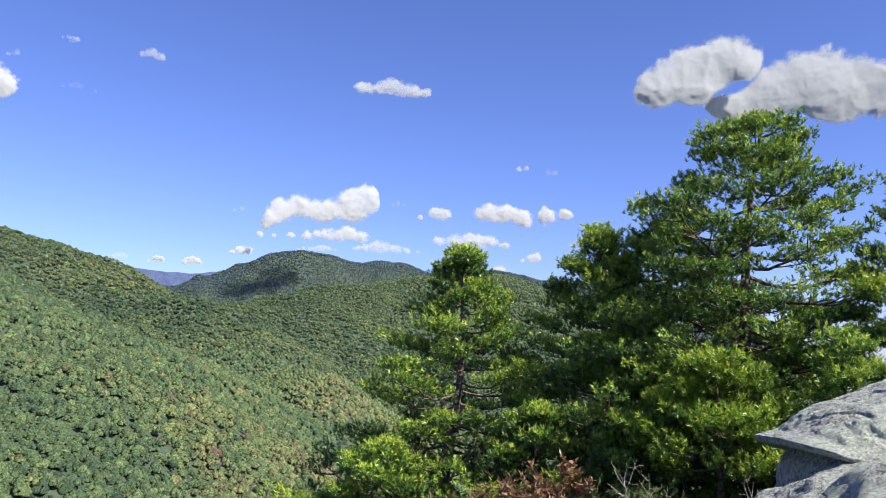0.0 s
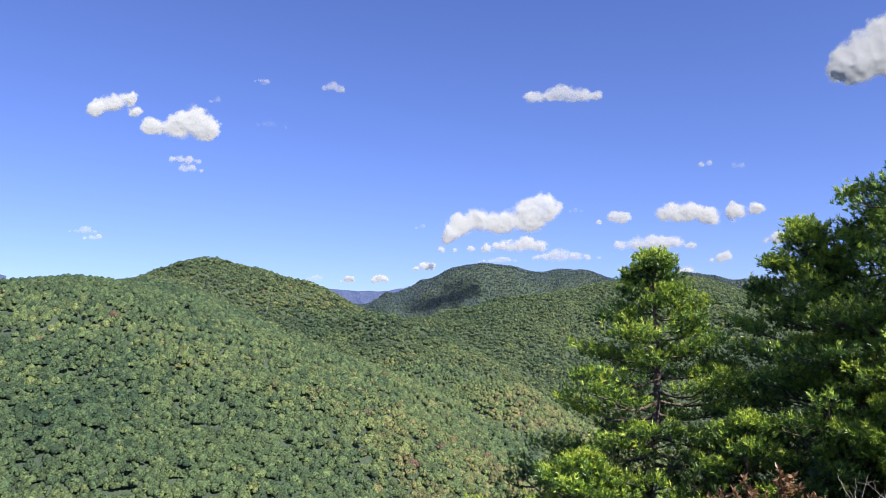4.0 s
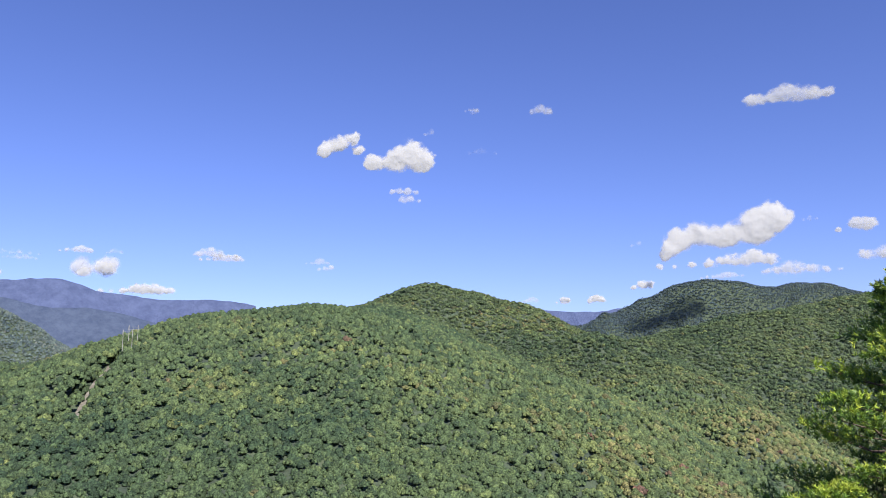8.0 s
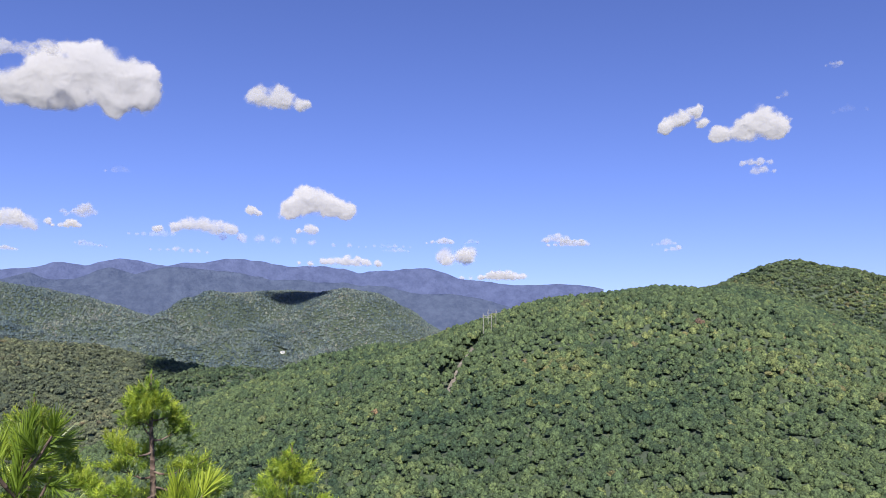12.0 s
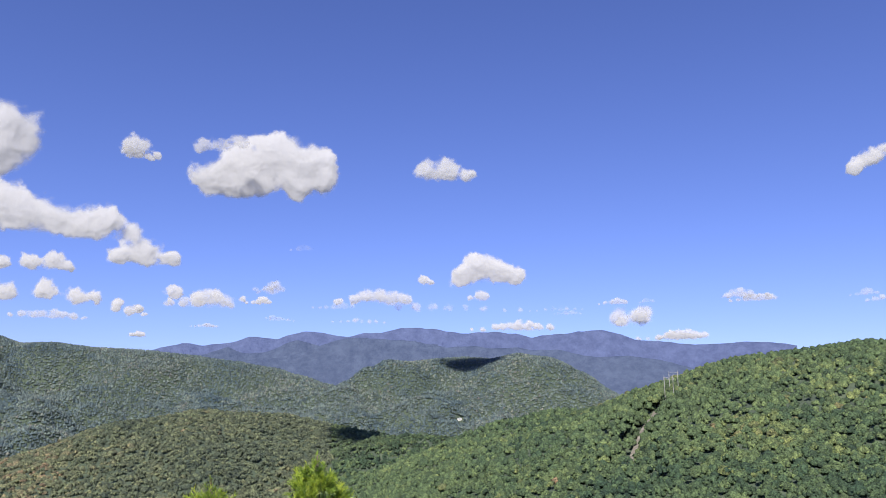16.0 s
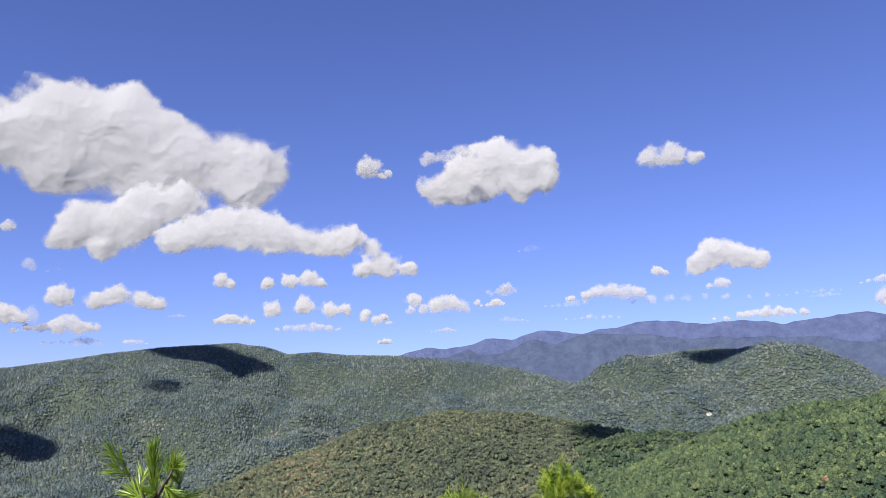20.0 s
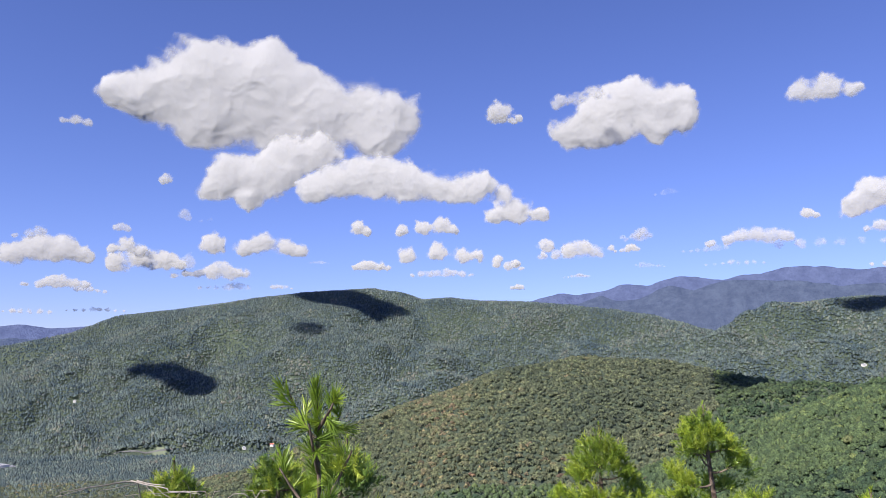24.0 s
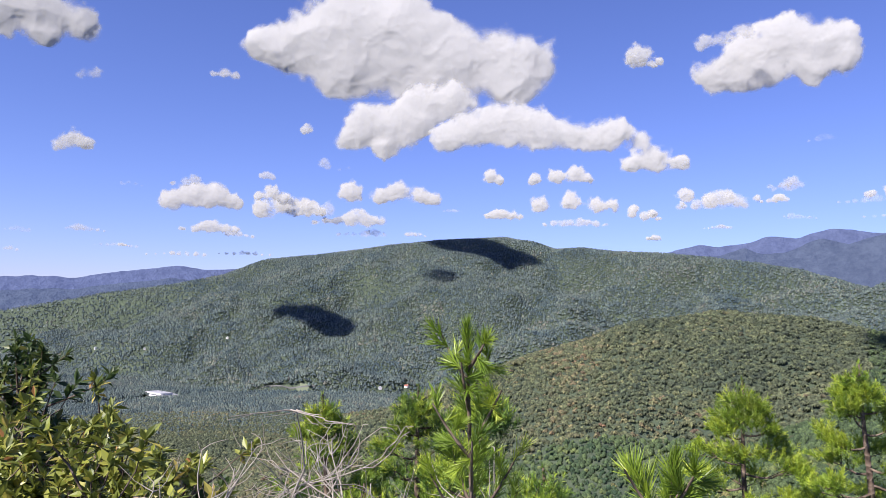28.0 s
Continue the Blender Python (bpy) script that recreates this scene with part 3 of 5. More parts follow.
def in_view(x, y, z, margin):
    """True for the trees that no nearer land hides from the lookout."""
    az, rr, top = SKYLINE
    r = np.hypot(x, y)
    j = np.clip(np.searchsorted(az, np.degrees(np.arctan2(-x, y))), 0, len(az) - 1)
    i = np.clip(np.searchsorted(rr, r * 0.97) - 2, 0, len(rr) - 1)
    return (z + margin - 1.6) / r > top[i, j]


def near_cut(x, y, wider=0.0):
    """True in the cleared strip under the power line."""
    (x0, y0), (x1, y1) = STRIP
    dx, dy = x1 - x0, y1 - y0
    t = ((x - x0) * dx + (y - y0) * dy) / (dx * dx + dy * dy)
    d = np.hypot(x - x0 - t * dx, y - y0 - t * dy)
    return (d < 3.3 + wider + 0.8 * np.sin(t * 9)) & (t > 0) & (t < 1.03)


def openings(x, y):
    """Woods felled round road, roofs and fields (0), cut low on the side of the lookout (1), or grown up (2)."""
    state = np.full(len(x), 2)
    spots = list(SITES)
    for (x0, y0), (x1, y1) in zip(ROAD[:-1], ROAD[1:]):
        n = int(math.hypot(x1 - x0, y1 - y0) / 9)
        spots += [(x0 + (x1 - x0) * k / n, y0 + (y1 - y0) * k / n, 4.5) for k in range(n)]
    for sx, sy, w in spots:
        near = np.where((np.abs(x - sx) < 170) & (np.abs(y - sy) < 170))[0]
        if not len(near):
            continue
        r = math.hypot(sx, sy)
        ux, uy = -sx / r, -sy / r
        rx, ry = x[near] - sx, y[near] - sy
        along, lat = rx * ux + ry * uy, np.abs(rx * uy - ry * ux)
        state[near[(lat < w) & (along > -8) & (along < 12 + w * 0.5)]] = 0
        low = near[(lat < w + 3) & (along >= 8) & (along < 32)]
        state[low] = np.minimum(state[low], 1)
    return state


def forest(name, x, y, size, templates, material, label, seed, tall=1.0, shift=0.0, smooth=False):
    g = np.random.default_rng(seed)
    z = land(x, y)
    state = openings(x, y)
    ok = (z + 12 > np.where(np.degrees(np.arctan2(-x, y)) < 64, -0.215, -0.255) * np.hypot(x, y)) & in_view(x, y, z, 14) & ~near_cut(x, y) & (state > 0)
    x, y, z, state = x[ok], y[ok], z[ok], state[ok]
    z = np.where(state == 1, z - 4.5, np.where(near_cut(x, y, 5.0), z - 5.0, z))
    n = len(x)
    sc = size * g.uniform(0.55, 1.5, n)
    z = z + g.normal(0, 0.11 * size, n)
    stand = fbm(x / 70, y / 70, 3, seed)
    bearing = np.degrees(np.arctan2(-x, y))                # lighter stands towards the valley, tint lowered between bearings 32 and 78
    tint = np.clip(g.normal(0.43, 0.19, n) + (stand - 0.5) * 0.95 + shift + (0.22 * np.clip((24 - bearing) / 14, 0, 1) - 0.11 * np.clip((bearing - 32) / 12, 0, 1) * (bearing < 78)) * (np.hypot(x, y) < 800), 0, np.where(g.random(n) < 0.06, 1.0, 0.93))
    kind = g.integers(0, len(templates), n)
    turn = g.uniform(0, 2 * math.pi, n)
    vs, fs, ts, base = [], [], [], 0
    for k, (tv, tf) in enumerate(templates):
        m = np.where(kind == k)[0]
        if not len(m):
            continue
        c, s = np.cos(turn[m])[:, None], np.sin(turn[m])[:, None]
        px = (tv[:, 0] * c - tv[:, 1] * s) * sc[m][:, None] + x[m][:, None]
        py = (tv[:, 0] * s + tv[:, 1] * c) * sc[m][:, None] + y[m][:, None]
        hgt = sc[m] * tall * g.uniform(0.85, 1.25, len(m))
        pz = tv[:, 2] * hgt[:, None] + (z[m] + 12 - hgt)[:, None]
        vs.append(np.stack([px, py, pz], -1).reshape(-1, 3))
        fs.append((tf[None] + (np.arange(len(m)) * len(tv))[:, None, None] + base).reshape(-1, 3))
        ts.append(np.repeat(tint[m], len(tv)))
        base += len(m) * len(tv)
    ob = mesh_object(name, np.concatenate(vs), np.concatenate(fs), material, attrs={"tint": np.concatenate(ts)}, smooth=smooth)
    return tagged(ob, label, "forest", kind="stuff")


CROWNS = [crown_template(5, 9, 0.095, 100 + i) for i in range(14)]
HILLTOP = [crown_template(4, 0, 0.10, 150 + i) for i in range(14)]
MIDS = [crown_template(4, 0, 0.2, 200 + i, 10) for i in range(14)]
DOMES = [dome_template(400 + i) for i in range(12)]

px, py = scatter(-4, 76, 60, 430, 3.9, 1)
forest("forest", px, py, 5.9, CROWNS, m_forest, "dense green broadleaf forest covering the near hill", 41, 1.05, 0.0, True)
px, py = scatter(-4, 76, 430, 720, 4.2, 9)
forest("forest", px, py, 6.2, HILLTOP, m_forest, "green broadleaf forest on the brow of the near hill", 49, 1.05, 0.0, True)
px, py = scatter(76, 136, 60, 620, 4.4, 5)
forest("forest", px, py, 6.4, HILLTOP, m_forest, "green broadleaf forest on the slope below the lookout", 45, 1.05, 0.0, True)
px, py = scatter(-32, 46, 720, 1330, 5.0, 2)
forest("forest", px, py, 7.4, MIDS, m_forest_mid, "green forest on the rounded hump and side ridge", 42, 1.0, 0.0, True)
px, py = scatter(76, 136, 620, 1420, 5.0, 3)
forest("forest", px, py, 7.5, MIDS, m_forest_rust, "forest turning rust and yellow on the knoll", 43, 1.0, -0.04, True)
px, py = scatter(46, 76, 720, 1250, 5.8, 13)
forest("forest", px, py, 7.8, MIDS, m_forest_mid, "green forest on the saddle behind the near hill", 48, 1.0, 0.0, True)
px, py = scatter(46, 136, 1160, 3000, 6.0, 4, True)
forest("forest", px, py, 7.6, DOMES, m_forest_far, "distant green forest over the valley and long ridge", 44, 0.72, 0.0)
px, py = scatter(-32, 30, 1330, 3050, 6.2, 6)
forest("forest", px, py, 7.6, DOMES, m_forest_haze, "distant forest over the domed mountain, tinted blue by haze", 46, 0.72, 0.0)


# ---- clouds ----
def cloud(az, el, lobes, dist, seed, thin=0.0, label=""):
    """A cumulus: heaped round billows over a flattened base, fraying out at the rim.
    lobes: degrees to the right of the centre, degrees above it, radius in degrees."""
    L = np.array(lobes, float)
    rm = L[:, 2].mean()
    step = float(np.clip(rm * 0.07, 0.028, 0.085))
    pad = 0.8 * rm
    u0, u1 = (L[:, 0] - L[:, 2]).min() - pad, (L[:, 0] + L[:, 2]).max() + pad
    v0, v1 = (L[:, 1] - L[:, 2]).min() - pad, (L[:, 1] + L[:, 2]).max() + pad
    nx, ny = max(int((u1 - u0) / step), 14), max(int((v1 - v0) / step), 10)
    u, v = np.meshgrid(np.linspace(u0, u1, nx), np.linspace(v0, v1, ny))
    k = 1.0 / rm
    wu = u + 0.75 * rm * (fbm(u * k * 0.9 + seed, v * k * 0.9, 4, seed, 0.55) - 0.5)
    wv = v + 0.75 * rm * (fbm(u * k * 0.9 - seed, v * k * 0.9 + 40, 4, seed + 50, 0.55) - 0.5)
    hu = u + 0.6 * rm * (fbm(u * k * 0.9 + seed, v * k * 0.9, 2, seed, 0.45) - 0.5)
    hv = v + 0.6 * rm * (fbm(u * k * 0.9 - seed, v * k * 0.9 + 40, 2, seed + 50, 0.45) - 0.5)
    bulk, mass, level, share = np.zeros(u.shape), np.zeros(u.shape), np.zeros(u.shape), np.full(u.shape, 1e-6)
    for x, y, r in L:
        dv = (wv - y) * np.where(wv < y, 1.25, 1.0)
        p = np.exp(-1.1 * ((wu - x) ** 2 + dv ** 2) / r ** 2)
        mass += p
        bulk += np.exp(-1.1 * ((hu - x) ** 2 + (hv - y) ** 2) / r ** 2)
        level += p * (wv - y) / r
        share += p
    level = np.clip(level / share, -1, 1)                                              # -1 at the base, 1 at the crest
    mass, bulk = mass / (0.7 + 0.3 * mass), bulk / (0.7 + 0.3 * bulk)
    fray = np.clip(fbm(u * k * 0.8 + 3 * seed, v * k * 0.8, 3, seed + 9, 0.5) - 0.40, 0, 1)
    rim = 0.42 + 1.5 * fray + 0.25 * np.clip(-level, 0, 1) + 0.5 * thin
    ragged = fbm(u * k * 2.3 + seed, v * k * 2.3, 6, seed + 19, 0.6) - 0.5
    t = np.clip((mass - 0.13 + 0.40 * ragged) / rim, 0, 1)
    body = t * t * (3 - 2 * t) * np.clip((mass - 0.05) * 8, 0, 1) * (1 - thin)
    puffs, amp = np.zeros(u.shape), 1.0
    for o in range(3):
        f = 0.8 * k * 2.2 ** o
        puffs += amp * (1 - np.abs(2 * fbm(hu * f + seed + 7 * o, hv * f, 2, seed + 90 + o, 0.3) - 1) * 1.6)
        amp *= 0.34
    bulge = rm * np.sqrt(np.maximum(bulk, 0)) * (1.0 + 0.38 * level + 0.48 * np.clip((v - (v0 + v1) / 2) / (v1 - v0) * 2.6, -1, 1) + 0.13 * puffs) * (1 - 0.5 * thin)
    a, e = math.radians(az), math.radians(el)
    away = np.array([-math.sin(a) * math.cos(e), math.cos(a) * math.cos(e), math.sin(e)])
    right = np.array([math.cos(a), math.sin(a), 0])
    up = np.cross(right, away)
    m = math.radians(1) * dist
    flat = away * dist + (np.tan(np.radians(u))[..., None] * right + np.tan(np.radians(v))[..., None] * up) * dist
    tilt = 0.7 * (np.array(sun_dir) @ right) * u + 0.3 * v                                # the cloud lies across the sun's way
    flat = flat * (1 + np.radians(tilt))[..., None]
    front = flat - away * (0.46 * m * bulge)[..., None]
    back = flat + away * (0.35 * m * bulge + 0.5)[..., None]
    idx = np.arange(nx * ny).reshape(ny, nx)
    q = np.stack([idx[:-1, :-1], idx[:-1, 1:], idx[1:, 1:], idx[1:, :-1]], -1).reshape(-1, 4)
    q = q[(body.ravel()[q] > 0.004).any(1)]
    rear = np.where(body.ravel() > 0.004, idx.ravel() + nx * ny, idx.ravel())              # both faces meet at the rim
    verts = np.concatenate([front.reshape(-1, 3), back.reshape(-1, 3)])
    both = np.tile(body.ravel(), 2)
    group = np.arange(nx * ny)
    while True:                                                                           # bodies of vapour that hang together
        low = group[q].min(1)
        was = group.copy()
        np.minimum.at(group, q.ravel(), np.repeat(low, 4))
        group = group[group]
        if (group == was).all():
            break
    mine = group[q[:, 0]]
    kinds, counts = np.unique(mine, return_counts=True)
    whole = None
    for n in np.argsort(-counts):
        if whole is not None and counts[n] < 24:
            continue
        part = q[mine == kinds[n]]
        faces = np.concatenate([part, rear[part[:, ::-1]]])
        used = np.unique(faces)
        remap = np.zeros(len(verts), np.int64)
        remap[used] = np.arange(len(used))
        ob = mesh_object("wisp" if whole else "cloud", verts[used], remap[faces], m_cloud, whole, {"body": both[used]}, smooth=True)
        whole = whole or ob
    return tagged(whole, label, "cloud", "fair-weather clouds")


def heap(wide, high, seed):
    """Lobes of a small cloud: a row along a level base, highest off the middle."""
    g = np.random.default_rng(seed + 77)
    h = high / 2
    n = int(np.clip(wide / high * 1.7, 2, 8))
    peak = g.uniform(-0.5, 0.5)
    rows = []
    for k in range(n):
        p = -1 + 2 * (k + 0.5) / n + g.uniform(-0.15, 0.15) / n
        r = h * (1.0 - 0.55 * min(abs(p - peak), 1.0)) * g.uniform(0.75, 1.05)
        rows.append((p * (wide / 2 - r * 0.6), -h + r * 0.95, r))
    return rows


CLOUD_SEED = 0
for table in (SKY_A, SKY_B, SKY_C, SKY_D, SKY_E, SKY_F):
    for az, el, wd, hi, thin in table:
        CLOUD_SEED += 1
        cloud(az, el, heap(wd, hi, CLOUD_SEED), 4560.0 if el < 7.5 else 4600.0 if el < 9.5 else 4650.0 if el < 12 else 2900.0, CLOUD_SEED, thin,
              "thin wisp of greyish cloud" if thin > 0.5 else "small white fair-weather cloud with a grey base")
# the large clouds
cloud(107.7, 18.5, [(-10.33, 0.08, 1.12), (-8.38, -0.12, 1.71), (-6.2, 0.85, 2.22), (-3.61, 1.81, 2.39), (-0.6, 1.78, 2.41), (-5.18, -1.43, 2.04), (-1.13, -1.0, 2.78), (2.5, 0.33, 2.29), (5.78, -0.01, 2.17), (8.43, -0.21, 1.77), (2.59, -1.87, 2.33), (7.53, -2.0, 1.68)],
      3300, 71, 0, label="large bright cumulus cloud with a grey underside")
cloud(108.6, 13.4, [(-2.21, 0.09, 1.54), (-3.22, -0.7, 1.22), (-0.12, -0.56, 1.48), (-0.92, -1.83, 0.66), (1.47, 1.35, 1.47), (3.93, 1.83, 1.71), (1.31, 0.11, 0.98)],
      3100, 73, 0.05, label="lumpy white cloud under the large cumulus")
cloud(95.1, 12.5, [(-9.54, 0.39, 1.07), (-7.67, 0.84, 1.56), (-5.39, 1.28, 1.71), (-2.91, 0.72, 1.62), (-0.47, 0.46, 1.36), (1.75, 0.3, 1.19), (3.25, 0.95, 0.78), (4.52, 0.04, 0.77), (3.77, -1.47, 0.71), (5.53, -1.35, 0.93), (7.27, -1.64, 0.57)],
      2700, 72, 0.08, label="long trailing shelf of grey-white cloud")
cloud(80.5, 17.4, [(-4.49, -0.64, 1.36), (-2.67, 0.15, 1.66), (-0.39, 1.2, 1.73), (1.63, 0.6, 1.61), (3.26, 0.57, 1.13), (1.12, -0.78, 1.12), (-1.81, -0.86, 1.1), (3.43, -0.51, 0.79)],
      4500, 74, 0, label="bright white puffed cumulus cloud")
cloud(84.8, 19.2, [(-1.46, -0.2, 0.64), (-0.0, -0.03, 0.77), (1.42, 0.38, 0.68)],
      4350, 75, 0.4, label="ragged scrap of cloud beside the bright cumulus")
cloud(134.7, 17.8, [(1.69, 0.78, 1.71), (-0.51, 0.67, 1.79), (3.7, 0.34, 1.04), (1.47, -0.68, 0.69), (-2.29, -0.23, 1.44), (-4.0, -1.12, 0.98)],
      3300, 76, 0.05, label="broad white cumulus cloud with a ragged edge")
cloud(131.0, 10.6, [(-0.87, -0.23, 0.56), (0.12, 0.26, 0.67), (0.82, -0.07, 0.51)],
      2900, 77, 0.15, label="small white puff of cloud")
cloud(122.3, 7.4, [(-2.2, -0.19, 0.82), (-0.71, 0.32, 0.99), (0.83, 0.14, 0.93), (2.02, -0.19, 0.55)],
      4820, 78, 0.05, label="flat-based white cumulus cloud")
cloud(116.0, 7.1, [(-2.24, -0.18, 0.72), (-0.65, 0.16, 0.89), (0.98, 0.08, 0.73), (1.88, -0.13, 0.41)],
      4690, 79, 0.1, label="flat-based white cumulus cloud")
cloud(108.5, 8.4, [(-3.33, 0.08, 0.87), (-1.25, -0.16, 0.67), (0.12, 0.22, 0.92), (1.8, -0.06, 0.75), (2.86, -0.19, 0.5)],
      4840, 80, 0.1, label="long flat-based cumulus cloud")
cloud(96.0, 10.0, [(-2.21, -0.24, 0.49), (-0.57, -0.03, 0.65), (0.86, 0.26, 0.69), (1.76, -0.16, 0.4)],
      4880, 81, 0.15, label="flat-based white cumulus cloud")
cloud(93.3, 7.8, [(-4.45, 0.22, 0.74), (-2.19, 0.4, 0.73), (-0.36, 0.07, 0.65), (0.85, 0.15, 0.56), (2.25, -0.27, 0.51), (3.63, -0.48, 0.39)],
      4760, 82, 0.12, label="long flat-based cumulus cloud")
cloud(84.3, 8.3, [(-3.09, 0.24, 0.65), (-1.46, -0.11, 0.56), (-0.16, 0.02, 0.48), (1.67, -0.04, 0.32), (3.09, -0.01, 0.32)],
      4760, 83, 0.2, label="long thin bank of cumulus cloud")
cloud(35.0, 16.0, [(-3.46, -0.04, 0.49), (-2.52, 0.61, 0.73), (-1.42, 1.06, 0.49), (-0.96, 0.12, 0.37), (0.05, -0.76, 0.62), (1.71, -0.52, 0.91), (3.03, -0.09, 1.08), (3.71, -0.71, 0.71)],
      3300, 84, 0.1, label="small curled white cloud")
cloud(64.5, 10.4, [(-2.02, -0.22, 0.92), (-0.7, 0.53, 1.09), (0.78, 0.06, 1.01), (1.92, -0.25, 0.8)],
      4900, 85, 0.1, label="piled white cumulus cloud over the far range")
cloud(9.3, 9.3, [(-2.91, -0.28, 0.97), (-1.51, 0.23, 0.89), (0.14, -0.08, 0.98), (2.36, 0.88, 1.24), (3.61, 0.82, 0.91), (2.0, -0.19, 0.99), (-3.87, -1.05, 0.56)],
      4900, 86, 0.1, label="banked cumulus cloud with grey bases")
cloud(-5.7, 9.4, [(-2.96, 0.19, 0.75), (-1.5, 0.14, 0.92), (-0.03, -0.24, 0.71), (1.62, -0.01, 0.66), (3.06, 0.13, 0.49)],
      4900, 87, 0.12, label="banked cumulus cloud with grey bases")
cloud(-18.2, 18.9, [(-3.14, -0.69, 1.21), (-1.22, 0.17, 1.66), (0.82, 0.97, 1.61), (2.45, 1.39, 1.33), (-1.99, -0.95, 0.97), (2.82, 0.42, 0.87), (0.08, -1.07, 0.95)],
      3000, 88, 0, label="white cumulus cloud with a hooked end")
cloud(-26.1, 17.2, [(-5.1, -0.5, 1.07), (-3.29, 0.11, 1.46), (-1.18, 0.84, 1.74), (0.83, 0.79, 1.78), (2.76, 0.19, 1.57), (4.63, -0.24, 1.51), (6.44, -0.15, 1.31), (1.13, -0.7, 1.3), (-6.36, -0.03, 0.65)],
      3300, 89, 0, label="bulky white cumulus cloud")


# overhead clouds, whose shadows lie on the ridges
def overhead(spot, lift, wide, deep, seed, dense=1.0):
    c = Vector(spot) + sun_dir * (lift / sun_dir.z)
    n = 40
    u, v = np.meshgrid(np.linspace(-1.2, 1.2, n), np.linspace(-1.2, 1.2, n))
    T = 1 - np.hypot(u, v) ** 2 + 1.3 * (fbm(u * 1.7 + seed, v * 1.7, 5, seed) - 0.55)
    th = np.sqrt(np.maximum(T, 0)) * 60
    a = radians(SUN_AZ)
    X = c.x + (u * math.cos(a) * wide - v * math.sin(a) * deep) * 0.5
    Y = c.y + (u * math.sin(a) * wide + v * math.cos(a) * deep) * 0.5
    idx = np.arange(n * n).reshape(n, n)
    q = np.stack([idx[:-1, :-1], idx[:-1, 1:], idx[1:, 1:], idx[1:, :-1]], -1).reshape(-1, 4)
    q = q[(T.ravel()[q] > 0).any(1)]
    verts = np.concatenate([np.c_[X.ravel(), Y.ravel(), c.z - 0.25 * th.ravel()], np.c_[X.ravel(), Y.ravel(), c.z + th.ravel()]])
    faces = np.concatenate([q[:, ::-1], q + n * n])
    used = np.unique(faces)
    remap = np.zeros(len(verts), np.int64)
    remap[used] = np.arange(len(used))
    ob = mesh_object("cloud", verts[used], remap[faces], m_cloud, attrs={"body": np.tile(np.clip(T * 4, 0, dense).ravel(), 2)[used]}, smooth=True)
    return tagged(ob, "white cumulus cloud drifting overhead", "cloud", "fair-weather clouds")


overhead((-2450, -560, 208), 1500, 500, 200, 3)
overhead((-2187, -602, 106), 1600, 130, 45, 5, 0.75)
overhead((-1990, -930, 0), 1650, 330, 125, 8)
overhead((-570, 2490, 190), 1500, 270, 120, 12, 0.62)
overhead((-2201, 990, 152), 1500, 210, 75, 15)
overhead((-800, 232, -24), 1700, 90, 70, 18)



# ---- plants round the lookout ----
def empty(name, place):
    e = new(name)
    e.location = place
    return e


def tube(pts, radii, sides=6):
    """A tapered, round-ended limb along points; returns vertices and quads."""
    pts, radii = np.asarray(pts, float), np.asarray(radii, float)
    d = np.gradient(pts, axis=0)
    d /= np.linalg.norm(d, axis=1, keepdims=True) + 1e-9
    ref = np.where(np.abs(d[:, 2:3]) > 0.9, np.array([[1.0, 0, 0]]), np.array([[0, 0, 1.0]]))
    s = np.cross(d, ref)
    s /= np.linalg.norm(s, axis=1, keepdims=True)
    t = np.cross(s, d)
    a = np.arange(sides) * 2 * math.pi / sides
    ring = pts[:, None] + radii[:, None, None] * (np.cos(a)[None, :, None] * s[:, None] + np.sin(a)[None, :, None] * t[:, None])
    n = len(pts)
    i, j = np.meshgrid(np.arange(n - 1), np.arange(sides), indexing="ij")
    i, j = i.ravel(), j.ravel()
    k = (j + 1) % sides
    return ring.reshape(-1, 3), np.c_[i * sides + j, i * sides + k, (i + 1) * sides + k, (i + 1) * sides + j]


def join(pieces):
    vs, fs, base = [], [], 0
    for v, f in pieces:
        vs.append(v), fs.append(np.asarray(f) + base)
        base += len(v)
    return np.concatenate(vs), np.concatenate(fs)


def unit(v):
    return v / (np.linalg.norm(v, axis=-1, keepdims=True) + 1e-9)


